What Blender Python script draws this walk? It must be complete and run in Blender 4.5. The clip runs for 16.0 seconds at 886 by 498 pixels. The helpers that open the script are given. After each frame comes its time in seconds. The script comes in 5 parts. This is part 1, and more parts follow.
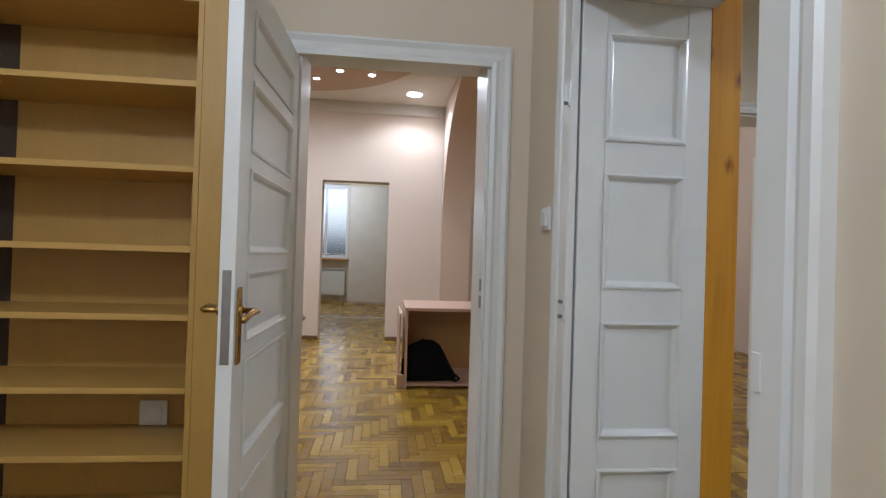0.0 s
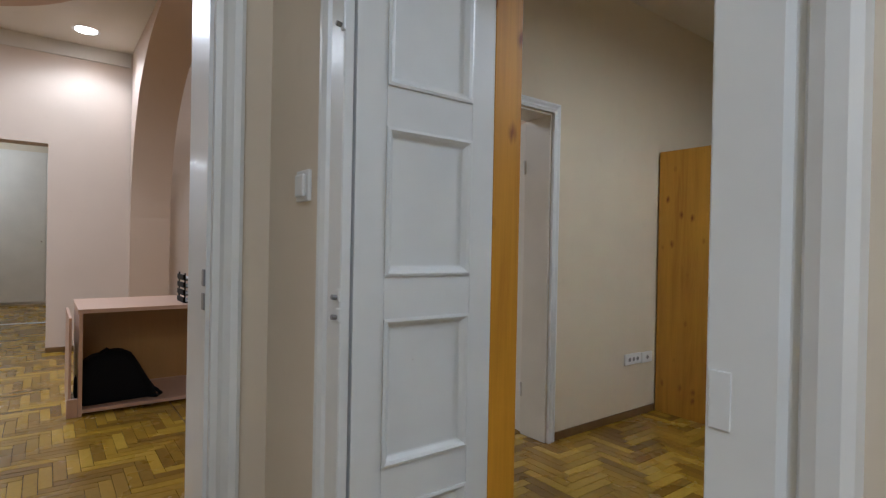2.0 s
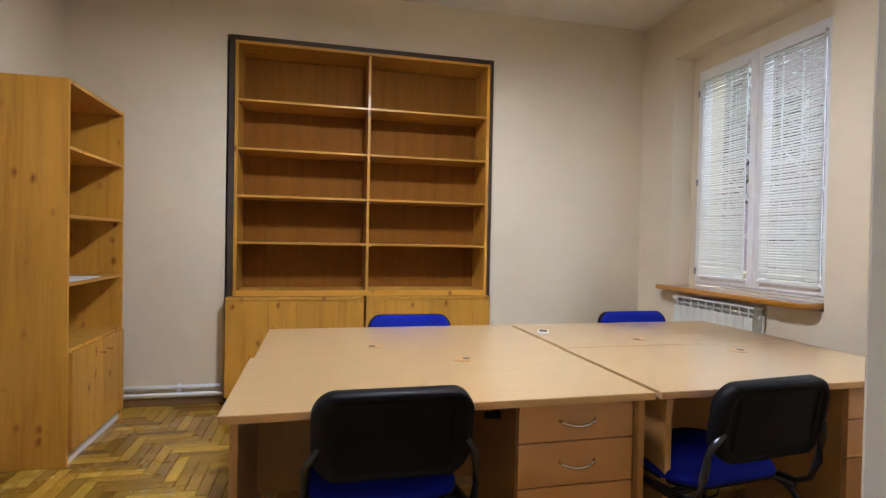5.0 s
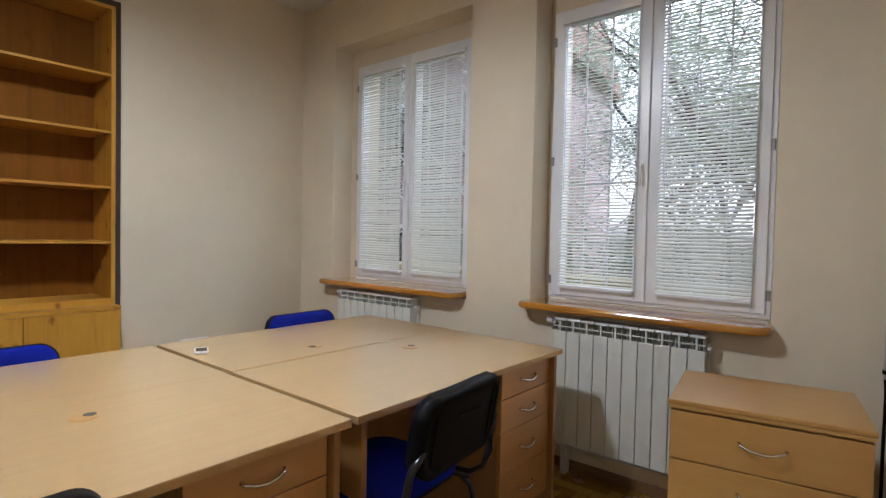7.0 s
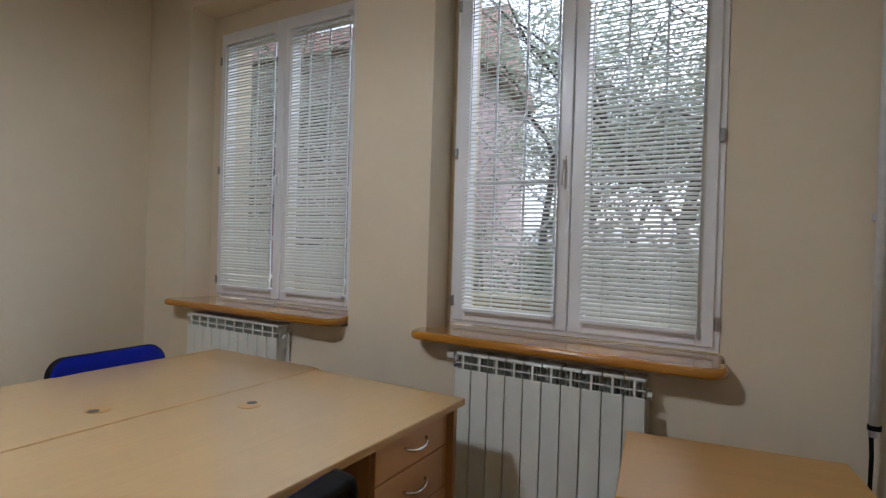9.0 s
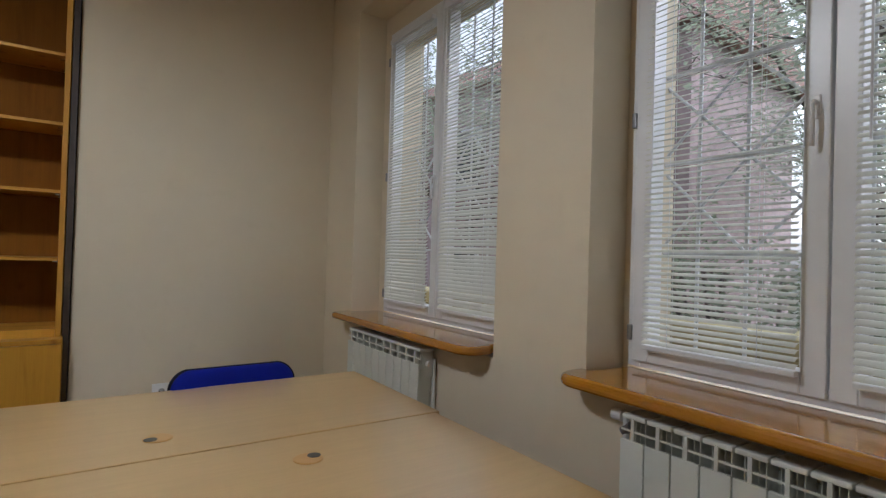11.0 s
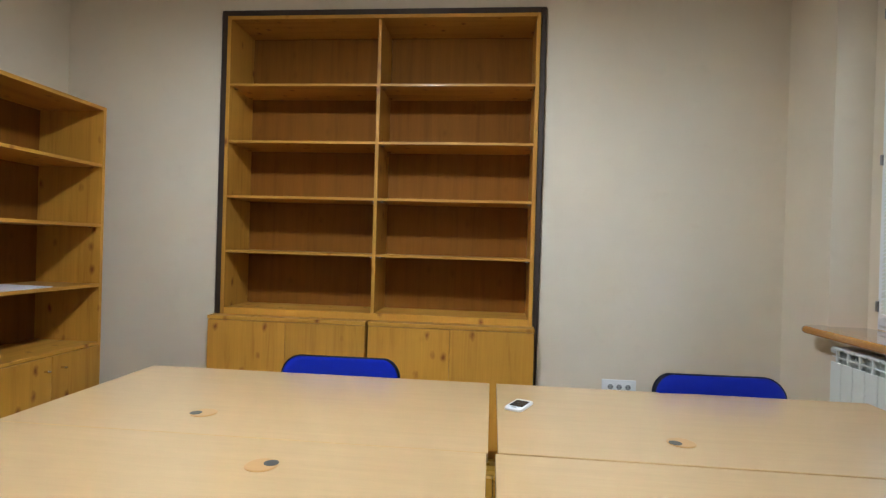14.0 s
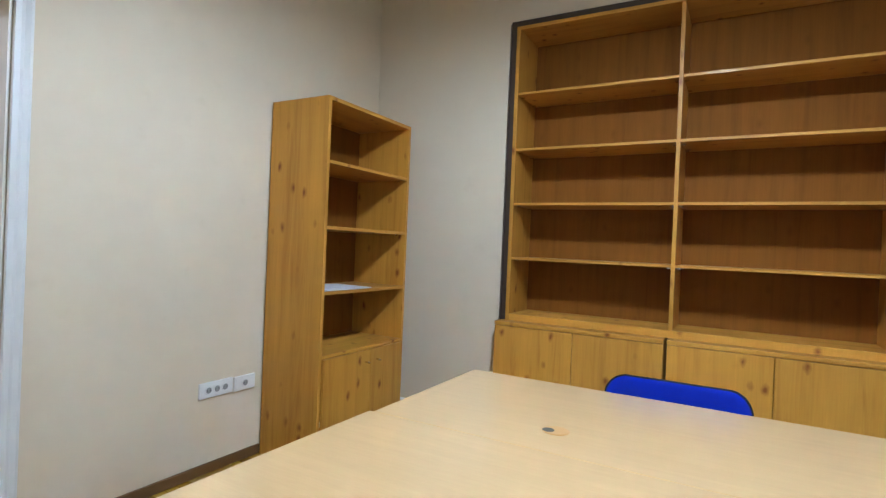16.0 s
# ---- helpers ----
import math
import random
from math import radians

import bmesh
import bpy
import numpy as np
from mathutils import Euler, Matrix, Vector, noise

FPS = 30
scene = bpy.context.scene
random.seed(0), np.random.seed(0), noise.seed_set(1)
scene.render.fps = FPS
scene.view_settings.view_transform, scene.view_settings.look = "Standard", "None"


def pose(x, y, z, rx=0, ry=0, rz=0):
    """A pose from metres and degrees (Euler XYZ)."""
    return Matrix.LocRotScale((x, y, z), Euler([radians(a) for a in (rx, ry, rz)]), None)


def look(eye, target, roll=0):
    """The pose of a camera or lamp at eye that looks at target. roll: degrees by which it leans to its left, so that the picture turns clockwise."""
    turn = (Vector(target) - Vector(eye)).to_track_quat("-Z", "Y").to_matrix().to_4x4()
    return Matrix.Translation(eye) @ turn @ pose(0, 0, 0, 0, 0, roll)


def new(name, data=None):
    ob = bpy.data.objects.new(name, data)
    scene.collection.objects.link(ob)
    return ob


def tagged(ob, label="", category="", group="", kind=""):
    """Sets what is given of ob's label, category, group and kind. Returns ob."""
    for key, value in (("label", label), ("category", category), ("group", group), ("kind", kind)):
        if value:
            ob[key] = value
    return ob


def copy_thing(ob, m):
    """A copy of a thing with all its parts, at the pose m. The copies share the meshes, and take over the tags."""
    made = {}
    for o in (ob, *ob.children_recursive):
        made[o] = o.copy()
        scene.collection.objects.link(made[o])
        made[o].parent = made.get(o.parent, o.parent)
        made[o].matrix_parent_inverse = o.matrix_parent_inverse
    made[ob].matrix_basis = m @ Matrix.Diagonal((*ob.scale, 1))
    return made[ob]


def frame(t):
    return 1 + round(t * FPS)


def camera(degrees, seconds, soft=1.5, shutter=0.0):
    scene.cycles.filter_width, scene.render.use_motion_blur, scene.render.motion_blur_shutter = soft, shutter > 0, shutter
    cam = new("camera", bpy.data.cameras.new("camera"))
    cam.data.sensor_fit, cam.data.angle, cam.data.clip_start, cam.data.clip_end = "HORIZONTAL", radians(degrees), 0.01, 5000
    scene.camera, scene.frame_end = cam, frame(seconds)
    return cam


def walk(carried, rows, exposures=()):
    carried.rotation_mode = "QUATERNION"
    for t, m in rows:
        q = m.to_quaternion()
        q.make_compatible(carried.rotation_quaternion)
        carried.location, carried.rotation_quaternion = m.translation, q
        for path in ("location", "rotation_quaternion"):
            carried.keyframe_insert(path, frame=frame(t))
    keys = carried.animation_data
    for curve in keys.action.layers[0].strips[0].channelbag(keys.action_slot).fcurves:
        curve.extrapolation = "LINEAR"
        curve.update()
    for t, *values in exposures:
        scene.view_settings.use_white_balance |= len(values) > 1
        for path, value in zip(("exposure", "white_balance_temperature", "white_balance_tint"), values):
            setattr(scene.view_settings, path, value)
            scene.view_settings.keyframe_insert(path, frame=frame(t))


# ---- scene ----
cam = camera(80.1, 16.0, 1.3)
PATH = [
    (0, (-0.071, -0.076, 1.274), (0.15, 1.912, 1.296), 1.8),
    (0.5, (-0.039, -0.018, 1.253), (0.386, 1.936, 1.288), 2.2),
    (1, (-0.003, 0.141, 1.251), (0.653, 2.03, 1.277), 1.9),
    (1.5, (0.011, 0.275, 1.264), (0.907, 2.064, 1.264), 1.4),
    (2, (-0.048, 0.408, 1.261), (1.158, 2.004, 1.25), 1.1),
    (2.5, (-0.045, 0.514, 1.249), (1.401, 1.896, 1.231), 0.4),
    (3, (0.064, 0.647, 1.231), (1.705, 1.791, 1.213), -0.0),
    (3.5, (0.192, 0.733, 1.251), (2.009, 1.579, 1.201), 1.2),
    (4, (0.373, 0.876, 1.265), (2.320, 1.283, 1.206), 1.8),
    (4.5, (0.524, 0.980, 1.239), (2.520, 0.896, 1.198), 1.0),
    (5, (0.687, 1.003, 1.228), (2.633, 0.541, 1.195), 1.1),
    (5.2, (0.757, 0.993, 1.231), (2.667, 0.4, 1.198), 1.0),
    (7.3, (1.107, 0.871, 1.283), (2.261, -0.763, 1.234), 1.3),
    (7.5, (1.155, 0.813, 1.28), (2.238, -0.867, 1.24), 1.3),
    (8, (1.237, 0.604, 1.288), (2.227, -1.134, 1.259), 1.2),
    (8.2, (1.263, 0.571, 1.294), (2.222, -1.184, 1.268), 1.3),
    (10.3, (1.414, -0.383, 1.259), (2.805, -1.82, 1.272), 1.3),
    (10.5, (1.433, -0.425, 1.255), (2.914, -1.769, 1.263), 0.8),
    (11, (1.466, -0.432, 1.257), (3.123, -1.551, 1.284), 1.7),
    (11.5, (1.497, -0.393, 1.261), (3.275, -1.307, 1.282), 1.7),
    (12, (1.52, -0.359, 1.259), (3.395, -1.056, 1.281), 1.6),
    (12.5, (1.543, -0.31, 1.259), (3.484, -0.79, 1.276), 1.6),
    (13, (1.563, -0.249, 1.254), (3.546, -0.51, 1.264), 1.6),
    (13.5, (1.587, -0.175, 1.249), (3.587, -0.213, 1.25), 1.6),
    (14, (1.611, -0.088, 1.247), (3.602, 0.099, 1.24), 1.7),
    (14.5, (1.624, -0.003, 1.245), (3.585, 0.388, 1.229), 1.8),
    (15, (1.642, 0.109, 1.242), (3.552, 0.702, 1.223), 1.9),
    (15.5, (1.664, 0.23, 1.23), (3.505, 1.012, 1.222), 2.3),
    (16, (1.646, 0.312, 1.24), (3.387, 1.296, 1.23), 2.4),
]

walk(cam, [(t, look(eye, aim, roll)) for t, eye, aim, roll in PATH],
     [(0, 0.8, 5220, 10), (0.8, 0.6, 5200, 9), (1.5, 0.45, 5150, 10), (2.5, 0.7, 5250, 10), (3.0, 0.8, 5250, 12), (3.5, 1.0, 5500, 15), (4.5, 1.6, 5270, 16), (5.2, 1.52, 5330, 17), (7.5, 1.0, 5300, 14), (8.2, 0.82, 5300, 14),
      (10.3, 0.42, 5450, 13), (11.5, 0.47, 5500, 12), (12.5, 0.88, 5330, 10), (13.5, 1.12, 5200, 10), (14, 1.42, 5050, 10), (15, 1.5, 4780, 8), (16, 1.68, 4660, 8)])

# ---- world and light ----
world = bpy.data.worlds.new("sky")
scene.world = world
world.use_nodes = True
wn = world.node_tree
sky = wn.nodes.new("ShaderNodeTexSky")
sky.sky_type = "NISHITA"
sky.sun_disc = False
sky.sun_elevation = radians(38)
sky.sun_rotation = radians(200)
sky.dust_density = 4.0
sky.air_density = 1.5
wn.nodes["Background"].inputs["Strength"].default_value = 0.15
overcast = wn.nodes.new("ShaderNodeHueSaturation")  # thin cloud: a paler, brighter sky
overcast.inputs["Saturation"].default_value = 0.22
overcast.inputs["Value"].default_value = 1.3
wn.links.new(sky.outputs[0], overcast.inputs["Color"])
wn.links.new(overcast.outputs[0], wn.nodes["Background"].inputs[0])


def lamp(name, kind, m, power, colour, size=0.1, size_y=None, angle=None):
    data = bpy.data.lights.new(name, kind)
    data.energy, data.color = power, colour
    if kind == "AREA":
        data.size = size
        if size_y:
            data.shape, data.size_y = "RECTANGLE", size_y
    elif kind == "SUN":
        data.angle = size
    else:
        data.shadow_soft_size = size
    if kind == "SPOT":
        data.spot_size, data.spot_blend = angle, 0.5
    ob = new(name, data)
    ob.matrix_basis = m
    return ob


lamp("sun", "SUN", look((0, 0, 10), (1.2, 3.4, 7.0)), 0.9, (1.0, 0.97, 0.94), radians(40))
WARM = (1.0, 0.96, 0.88)
lamp("office_bulb", "POINT", pose(2.9, 0.52, 2.765), 43, WARM, 0.10)
# assumed lamp, added out of view so that the hall is lit
lamp("unseen_hall_bulb", "POINT", pose(-0.75, -0.75, 2.62), 33, (0.97, 0.99, 0.98), 0.10)
lamp("big_room_light", "SPOT", pose(0.27, 7.12, 3.40), 24, (1.0, 0.96, 0.90), 0.08, angle=radians(150))
lamp("big_room_spots", "AREA", pose(-1.0, 5.4, 3.36), 50, (1.0, 0.96, 0.89), 1.6)
# fill light added for the alcove, with no lamp hung there
lamp("alcove_fill", "POINT", pose(2.9, 6.9, 3.0), 20, (1.0, 0.95, 0.88), 0.12)
# fill light added to brighten the far room; no lamp is known there
lamp("far_room_fill", "POINT", pose(-1.6, 11.8, 2.9), 40, (1.0, 0.97, 0.92), 0.12)

# ---- materials ----


def mat(name, colour, rough=0.5, metal=0.0, coat=0.0, spec=0.5):
    m = bpy.data.materials.new(name)
    m.use_nodes = True
    p = m.node_tree.nodes["Principled BSDF"]
    p.inputs["Base Color"].default_value = (*colour, 1)
    p.inputs["Roughness"].default_value = rough
    p.inputs["Metallic"].default_value = metal
    p.inputs["Coat Weight"].default_value = coat
    p.inputs["Coat Roughness"].default_value = 0.12
    p.inputs["Specular IOR Level"].default_value = spec
    return m, m.node_tree, p


def node(nt, kind, **values):
    n = nt.nodes.new(kind)
    for k, v in values.items():
        n.inputs[k].default_value = v
    return n


def coords(nt, scale=(1, 1, 1), turn=(0, 0, 0), world_space=False):
    if world_space:
        src = nt.nodes.new("ShaderNodeNewGeometry").outputs["Position"]
    else:
        src = nt.nodes.new("ShaderNodeTexCoord").outputs["Object"]
    mp = nt.nodes.new("ShaderNodeMapping")
    mp.inputs["Scale"].default_value = scale
    mp.inputs["Rotation"].default_value = turn
    nt.links.new(src, mp.inputs["Vector"])
    return mp.outputs["Vector"]


def ramp(nt, fac, stops):
    r = nt.nodes.new("ShaderNodeValToRGB")
    while len(r.color_ramp.elements) < len(stops):
        r.color_ramp.elements.new(0.5)
    for e, (pos, col) in zip(r.color_ramp.elements, stops):
        e.position, e.color = pos, (*col, 1)
    nt.links.new(fac, r.inputs[0])
    return r.outputs[0]


def mix(nt, fac, a, b, kind="MIX"):
    n = nt.nodes.new("ShaderNodeMix")
    n.data_type, n.blend_type = "RGBA", kind
    for sock, v in ((n.inputs[0], fac), (n.inputs[6], a), (n.inputs[7], b)):
        if isinstance(v, (int, float)):
            sock.default_value = v
        elif isinstance(v, tuple):
            sock.default_value = (*v, 1)
        else:
            nt.links.new(v, sock)
    return n.outputs[2]


def bump(nt, p, height, strength=0.2, distance=0.002):
    b = node(nt, "ShaderNodeBump", Strength=strength, Distance=distance)
    nt.links.new(height, b.inputs["Height"])
    nt.links.new(b.outputs[0], p.inputs["Normal"])


def noise_tex(nt, vec, scale, detail=3.0, rough=0.55, dist=0.0):
    n = node(nt, "ShaderNodeTexNoise", Scale=scale, Detail=detail, Roughness=rough, Distortion=dist)
    nt.links.new(vec, n.inputs["Vector"])
    return n.outputs[0]


def plaster(name, colour, rough=0.75, vary=0.06):
    m, nt, p = mat(name, colour, rough)
    v = coords(nt, world_space=True)
    big = noise_tex(nt, v, 1.3, 4)
    c = tuple(x * (1 - vary) for x in colour)
    col = ramp(nt, big, [(0.3, c), (0.7, colour)])
    smudge = ramp(nt, noise_tex(nt, v, 9, 5), [(0.62, (1, 1, 1)), (0.8, (0.95, 0.94, 0.92))])
    col = mix(nt, 0.8, col, smudge, "MULTIPLY")
    nt.links.new(col, p.inputs["Base Color"])
    bump(nt, p, noise_tex(nt, v, 140, 3), 0.12, 0.001)
    return m


def paint_white(name, colour=(0.78, 0.79, 0.78), rough=0.35):
    m, nt, p = mat(name, colour, rough, coat=0.15)
    v = coords(nt)
    wear = noise_tex(nt, v, 3.0, 5)
    col = ramp(nt, wear, [(0.35, tuple(c * 0.93 for c in colour)), (0.65, colour)])
    chips = ramp(nt, noise_tex(nt, v, 26, 4, 0.7), [(0.72, (1, 1, 1)), (0.78, (0.82, 0.79, 0.74))])
    nt.links.new(mix(nt, 0.7, col, chips, "MULTIPLY"), p.inputs["Base Color"])
    bump(nt, p, noise_tex(nt, coords(nt, (60, 60, 6)), 1.0, 3), 0.12, 0.001)
    return m


def pine(name, base, dark, knot, grain=(16, 16, 1.1), rough=0.48, coat=0.05):
    """Knotty wood; the grain runs along z of the object, knots are scattered as dark rings."""
    m, nt, p = mat(name, base, rough, coat=coat, spec=0.3)
    v = coords(nt, grain)
    g = noise_tex(nt, v, 1.0, 6, 0.6, 0.6)
    col = ramp(nt, g, [(0.3, dark), (0.48, base), (0.7, tuple(min(1, c * 1.12) for c in base))])
    fine = noise_tex(nt, coords(nt, (140, 140, 4)), 1.0, 2)
    col = mix(nt, 0.25, col, ramp(nt, fine, [(0.3, (0.75, 0.7, 0.62)), (0.7, (1.05, 1.05, 1.05))]), "MULTIPLY")
    vor = nt.nodes.new("ShaderNodeTexVoronoi")
    vor.inputs["Scale"].default_value = 1.0
    vor.inputs["Randomness"].default_value = 1.0
    wob = node(nt, "ShaderNodeTexNoise", Scale=14.0)
    kv = coords(nt, (12.0, 12.0, 7.0))
    nt.links.new(mix(nt, 0.2, kv, wob.outputs[1]), vor.inputs["Vector"])
    spots = ramp(nt, vor.outputs["Distance"], [(0.05, (1, 1, 1)), (0.11, (0.55, 0.55, 0.55)), (0.21, (0, 0, 0))])
    some = ramp(nt, vor.outputs["Color"], [(0.10, (0, 0, 0)), (0.2, (1, 1, 1))])
    col = mix(nt, mix(nt, 1.0, spots, some, "MULTIPLY"), col, knot)
    info = nt.nodes.new("ShaderNodeObjectInfo")
    tone = ramp(nt, info.outputs["Random"], [(0.0, (0.9, 0.9, 0.9)), (1.0, (1.06, 1.05, 1.03))])
    nt.links.new(mix(nt, 1.0, col, tone, "MULTIPLY"), p.inputs["Base Color"])
    bump(nt, p, g, 0.08, 0.0006)
    return m


def laminate(name, base, along=(3, 26, 26), rough=0.3, coat=0.25):
    m, nt, p = mat(name, base, rough, coat=coat)
    g = noise_tex(nt, coords(nt, along), 1.0, 5, 0.6, 0.3)
    col = ramp(nt, g, [(0.3, tuple(c * 0.94 for c in base)), (0.6, base), (0.8, tuple(min(1, c * 1.03) for c in base))])
    fl = noise_tex(nt, coords(nt, tuple(6 * c for c in along)), 1.0, 2)
    col = mix(nt, 0.35, col, ramp(nt, fl, [(0.3, (0.92, 0.90, 0.87)), (0.6, (1, 1, 1))]), "MULTIPLY")
    nt.links.new(col, p.inputs["Base Color"])
    return m


def parquet(name, by_island):
    m, nt, p = mat(name, (0.33, 0.19, 0.07), 0.28, coat=0.05, spec=0.35)
    if by_island:
        rnd = nt.nodes.new("ShaderNodeNewGeometry").outputs["Random Per Island"]
    else:
        rnd = nt.nodes.new("ShaderNodeObjectInfo").outputs["Random"]
    col = ramp(nt, rnd, [(0.0, (0.18, 0.095, 0.011)), (0.3, (0.27, 0.153, 0.016)), (0.65, (0.37, 0.222, 0.020)), (1.0, (0.49, 0.315, 0.038))])
    v = coords(nt, (30, 30, 30), world_space=True)
    g = noise_tex(nt, v, 1.0, 5, 0.65, 0.8)
    col = mix(nt, 0.5, col, ramp(nt, g, [(0.3, (0.72, 0.68, 0.62)), (0.65, (1.05, 1.05, 1.05))]), "MULTIPLY")
    worn = noise_tex(nt, coords(nt, world_space=True), 2.2, 4)
    rr = node(nt, "ShaderNodeMapRange")
    rr.inputs[3].default_value, rr.inputs[4].default_value = 0.18, 0.36
    nt.links.new(worn, rr.inputs[0])
    nt.links.new(rr.outputs[0], p.inputs["Roughness"])
    nt.links.new(col, p.inputs["Base Color"])
    bump(nt, p, g, 0.06, 0.0006)
    return m


def fabric(name, colour):
    m, nt, p = mat(name, colour, 0.9, spec=0.2)
    v = coords(nt, (1, 1, 1))
    w = noise_tex(nt, v, 420, 2)
    col = ramp(nt, w, [(0.3, tuple(c * 0.75 for c in colour)), (0.7, tuple(min(1, c * 1.1) for c in colour))])
    nt.links.new(col, p.inputs["Base Color"])
    p.inputs["Sheen Weight"].default_value = 0.0
    bump(nt, p, w, 0.3, 0.001)
    return m


def mottled(name, colour, rough=0.4, metal=0.0, scale=30, vary=0.12, relief=0.05):
    m, nt, p = mat(name, colour, rough, metal)
    n = noise_tex(nt, coords(nt), scale, 4)
    col = ramp(nt, n, [(0.3, tuple(c * (1 - vary) for c in colour)), (0.7, tuple(min(1, c * (1 + vary * 0.4)) for c in colour))])
    nt.links.new(col, p.inputs["Base Color"])
    bump(nt, p, n, relief, 0.0008)
    return m


def glow(name, colour, strength):
    m, nt, p = mat(name, (0.8, 0.8, 0.8))
    p.inputs["Emission Color"].default_value = (*colour, 1)
    p.inputs["Emission Strength"].default_value = strength
    return m


OFFICE_WALL = plaster("office_wall_paint", (0.70, 0.615, 0.46))
HALL_WALL = plaster("hall_wall_paint", (0.71, 0.62, 0.49))
BIG_WALL = plaster("peach_wall_paint", (0.69, 0.57, 0.47))
CEILING = plaster("ceiling_paint", (0.74, 0.70, 0.63))
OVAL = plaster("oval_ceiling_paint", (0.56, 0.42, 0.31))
WHITE = paint_white("white_gloss_paint")
CREAM = paint_white("cream_gloss_paint", (0.74, 0.71, 0.63))
PVC = mottled("white_pvc", (0.80, 0.81, 0.82), 0.32, scale=8, vary=0.04)
RADIATOR = mottled("radiator_enamel", (0.73, 0.75, 0.69), 0.3, scale=8, vary=0.05)
PINE = pine("knotty_pine", (0.49, 0.25, 0.026), (0.39, 0.182, 0.016), (0.19, 0.058, 0.007))
PINE_Y = pine("knotty_pine_lying", (0.49, 0.25, 0.026), (0.39, 0.182, 0.016), (0.19, 0.058, 0.007), (16, 1.1, 16))
PINE_X = pine("knotty_pine_shelf", (0.49, 0.25, 0.026), (0.39, 0.182, 0.016), (0.19, 0.058, 0.007), (1.1, 16, 16))
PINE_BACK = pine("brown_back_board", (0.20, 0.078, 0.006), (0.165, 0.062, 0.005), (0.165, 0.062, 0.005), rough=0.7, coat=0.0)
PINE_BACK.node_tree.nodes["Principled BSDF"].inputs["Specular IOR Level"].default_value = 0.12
PINE_BOARD = pine("varnished_pine_board", (0.60, 0.285, 0.018), (0.49, 0.215, 0.012), (0.25, 0.08, 0.006))
OAK_X = laminate("pale_oak_shelf", (0.55, 0.345, 0.088), (3, 26, 26), 0.4, 0.1)
OAK_Z = laminate("pale_oak_panel", (0.49, 0.30, 0.072), (26, 26, 3), 0.4, 0.1)
BEECH_TOP = laminate("beech_desktop", (0.545, 0.372, 0.170), (40, 2.5, 40), 0.28, 0.7)
BEECH_TOP.node_tree.nodes["Principled BSDF"].inputs["Coat Roughness"].default_value = 0.14
BEECH_EDGE = laminate("beech_edge", (0.50, 0.29, 0.095), (26, 2.5, 26), 0.35, 0.15)
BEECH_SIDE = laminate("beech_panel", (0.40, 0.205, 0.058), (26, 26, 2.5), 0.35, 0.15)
BEECH_FRONT = laminate("beech_drawer_front", (0.50, 0.245, 0.076), (26, 2.5, 26), 0.33, 0.2)
BEECH_FRONT_X = laminate("beech_cabinet_front", (0.50, 0.28, 0.072), (2.5, 26, 26), 0.33, 0.2)
PINK_BEECH = laminate("pinkish_beech", (0.60, 0.40, 0.30), (2.5, 26, 26), 0.35, 0.15)
SILL = laminate("varnished_sill_wood", (0.45, 0.195, 0.012), (2.0, 30, 30), 0.14, 1.0)
SILL.node_tree.nodes["Principled BSDF"].inputs["Coat Roughness"].default_value = 0.05
bump(SILL.node_tree, SILL.node_tree.nodes["Principled BSDF"], noise_tex(SILL.node_tree, coords(SILL.node_tree, (9, 26, 9)), 1.0, 2), 0.35, 0.003)
DARK_WOOD = laminate("dark_mahogany", (0.05, 0.016, 0.009), (3, 20, 20), 0.45, 0.05)
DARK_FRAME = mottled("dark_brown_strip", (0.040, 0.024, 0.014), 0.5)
SKIRT = laminate("oak_baseboard", (0.17, 0.095, 0.035), (3, 3, 30), 0.35, 0.2)
PARQUET_PIECE = parquet("oak_parquet_block", False)
PARQUET_MASS = parquet("oak_parquet_field", True)
JOINT = mottled("dark_floor_joint", (0.06, 0.032, 0.012), 0.7)
BLUE = fabric("royal_blue_fabric", (0.003, 0.010, 0.24))
BLACK = mottled("black_plastic", (0.004, 0.004, 0.005), 0.55, scale=300, relief=0.2)
BLACK.node_tree.nodes["Principled BSDF"].inputs["Specular IOR Level"].default_value = 0.12
BLACK_CLOTH = fabric("black_cloth", (0.008, 0.008, 0.010))
STEEL_BLACK = mottled("black_painted_tube", (0.012, 0.012, 0.013), 0.3)
CHROME = mottled("brushed_nickel", (0.68, 0.66, 0.62), 0.25, 1.0, vary=0.05)
BRASS = mottled("polished_brass", (0.55, 0.36, 0.12), 0.25, 1.0, vary=0.15)
ZINC = mottled("worn_zinc", (0.35, 0.35, 0.36), 0.4, 0.9)
PLASTIC = mottled("white_plastic", (0.78, 0.78, 0.76), 0.35, scale=12, vary=0.05)
# near-black that paints the dark inside keyholes, cable slots and contact holes
HOLE_SHADE = mottled("hole_shade", (0.05, 0.05, 0.05), 0.5)
# grey that holds the shade inside the round socket wells
WELL_SHADE = mottled("shaded_socket_plastic", (0.30, 0.30, 0.29), 0.5)
PIPE = mottled("grey_white_pipe_paint", (0.68, 0.69, 0.70), 0.4)
PAPER = mottled("white_paper", (0.80, 0.80, 0.84), 0.7)
SLAT = mottled("white_slat_enamel", (0.66, 0.66, 0.59), 0.35, scale=5, vary=0.04)
GRILLE = mottled("white_grille_paint", (0.72, 0.73, 0.74), 0.4)
SCREEN = mottled("dark_screen", (0.03, 0.04, 0.04), 0.15)
BRICK = mottled("far_brick", (0.46, 0.35, 0.34), 0.9, scale=3, vary=0.25)
ROOF = mottled("clay_roof_tile", (0.30, 0.16, 0.12), 0.85, scale=4, vary=0.3)
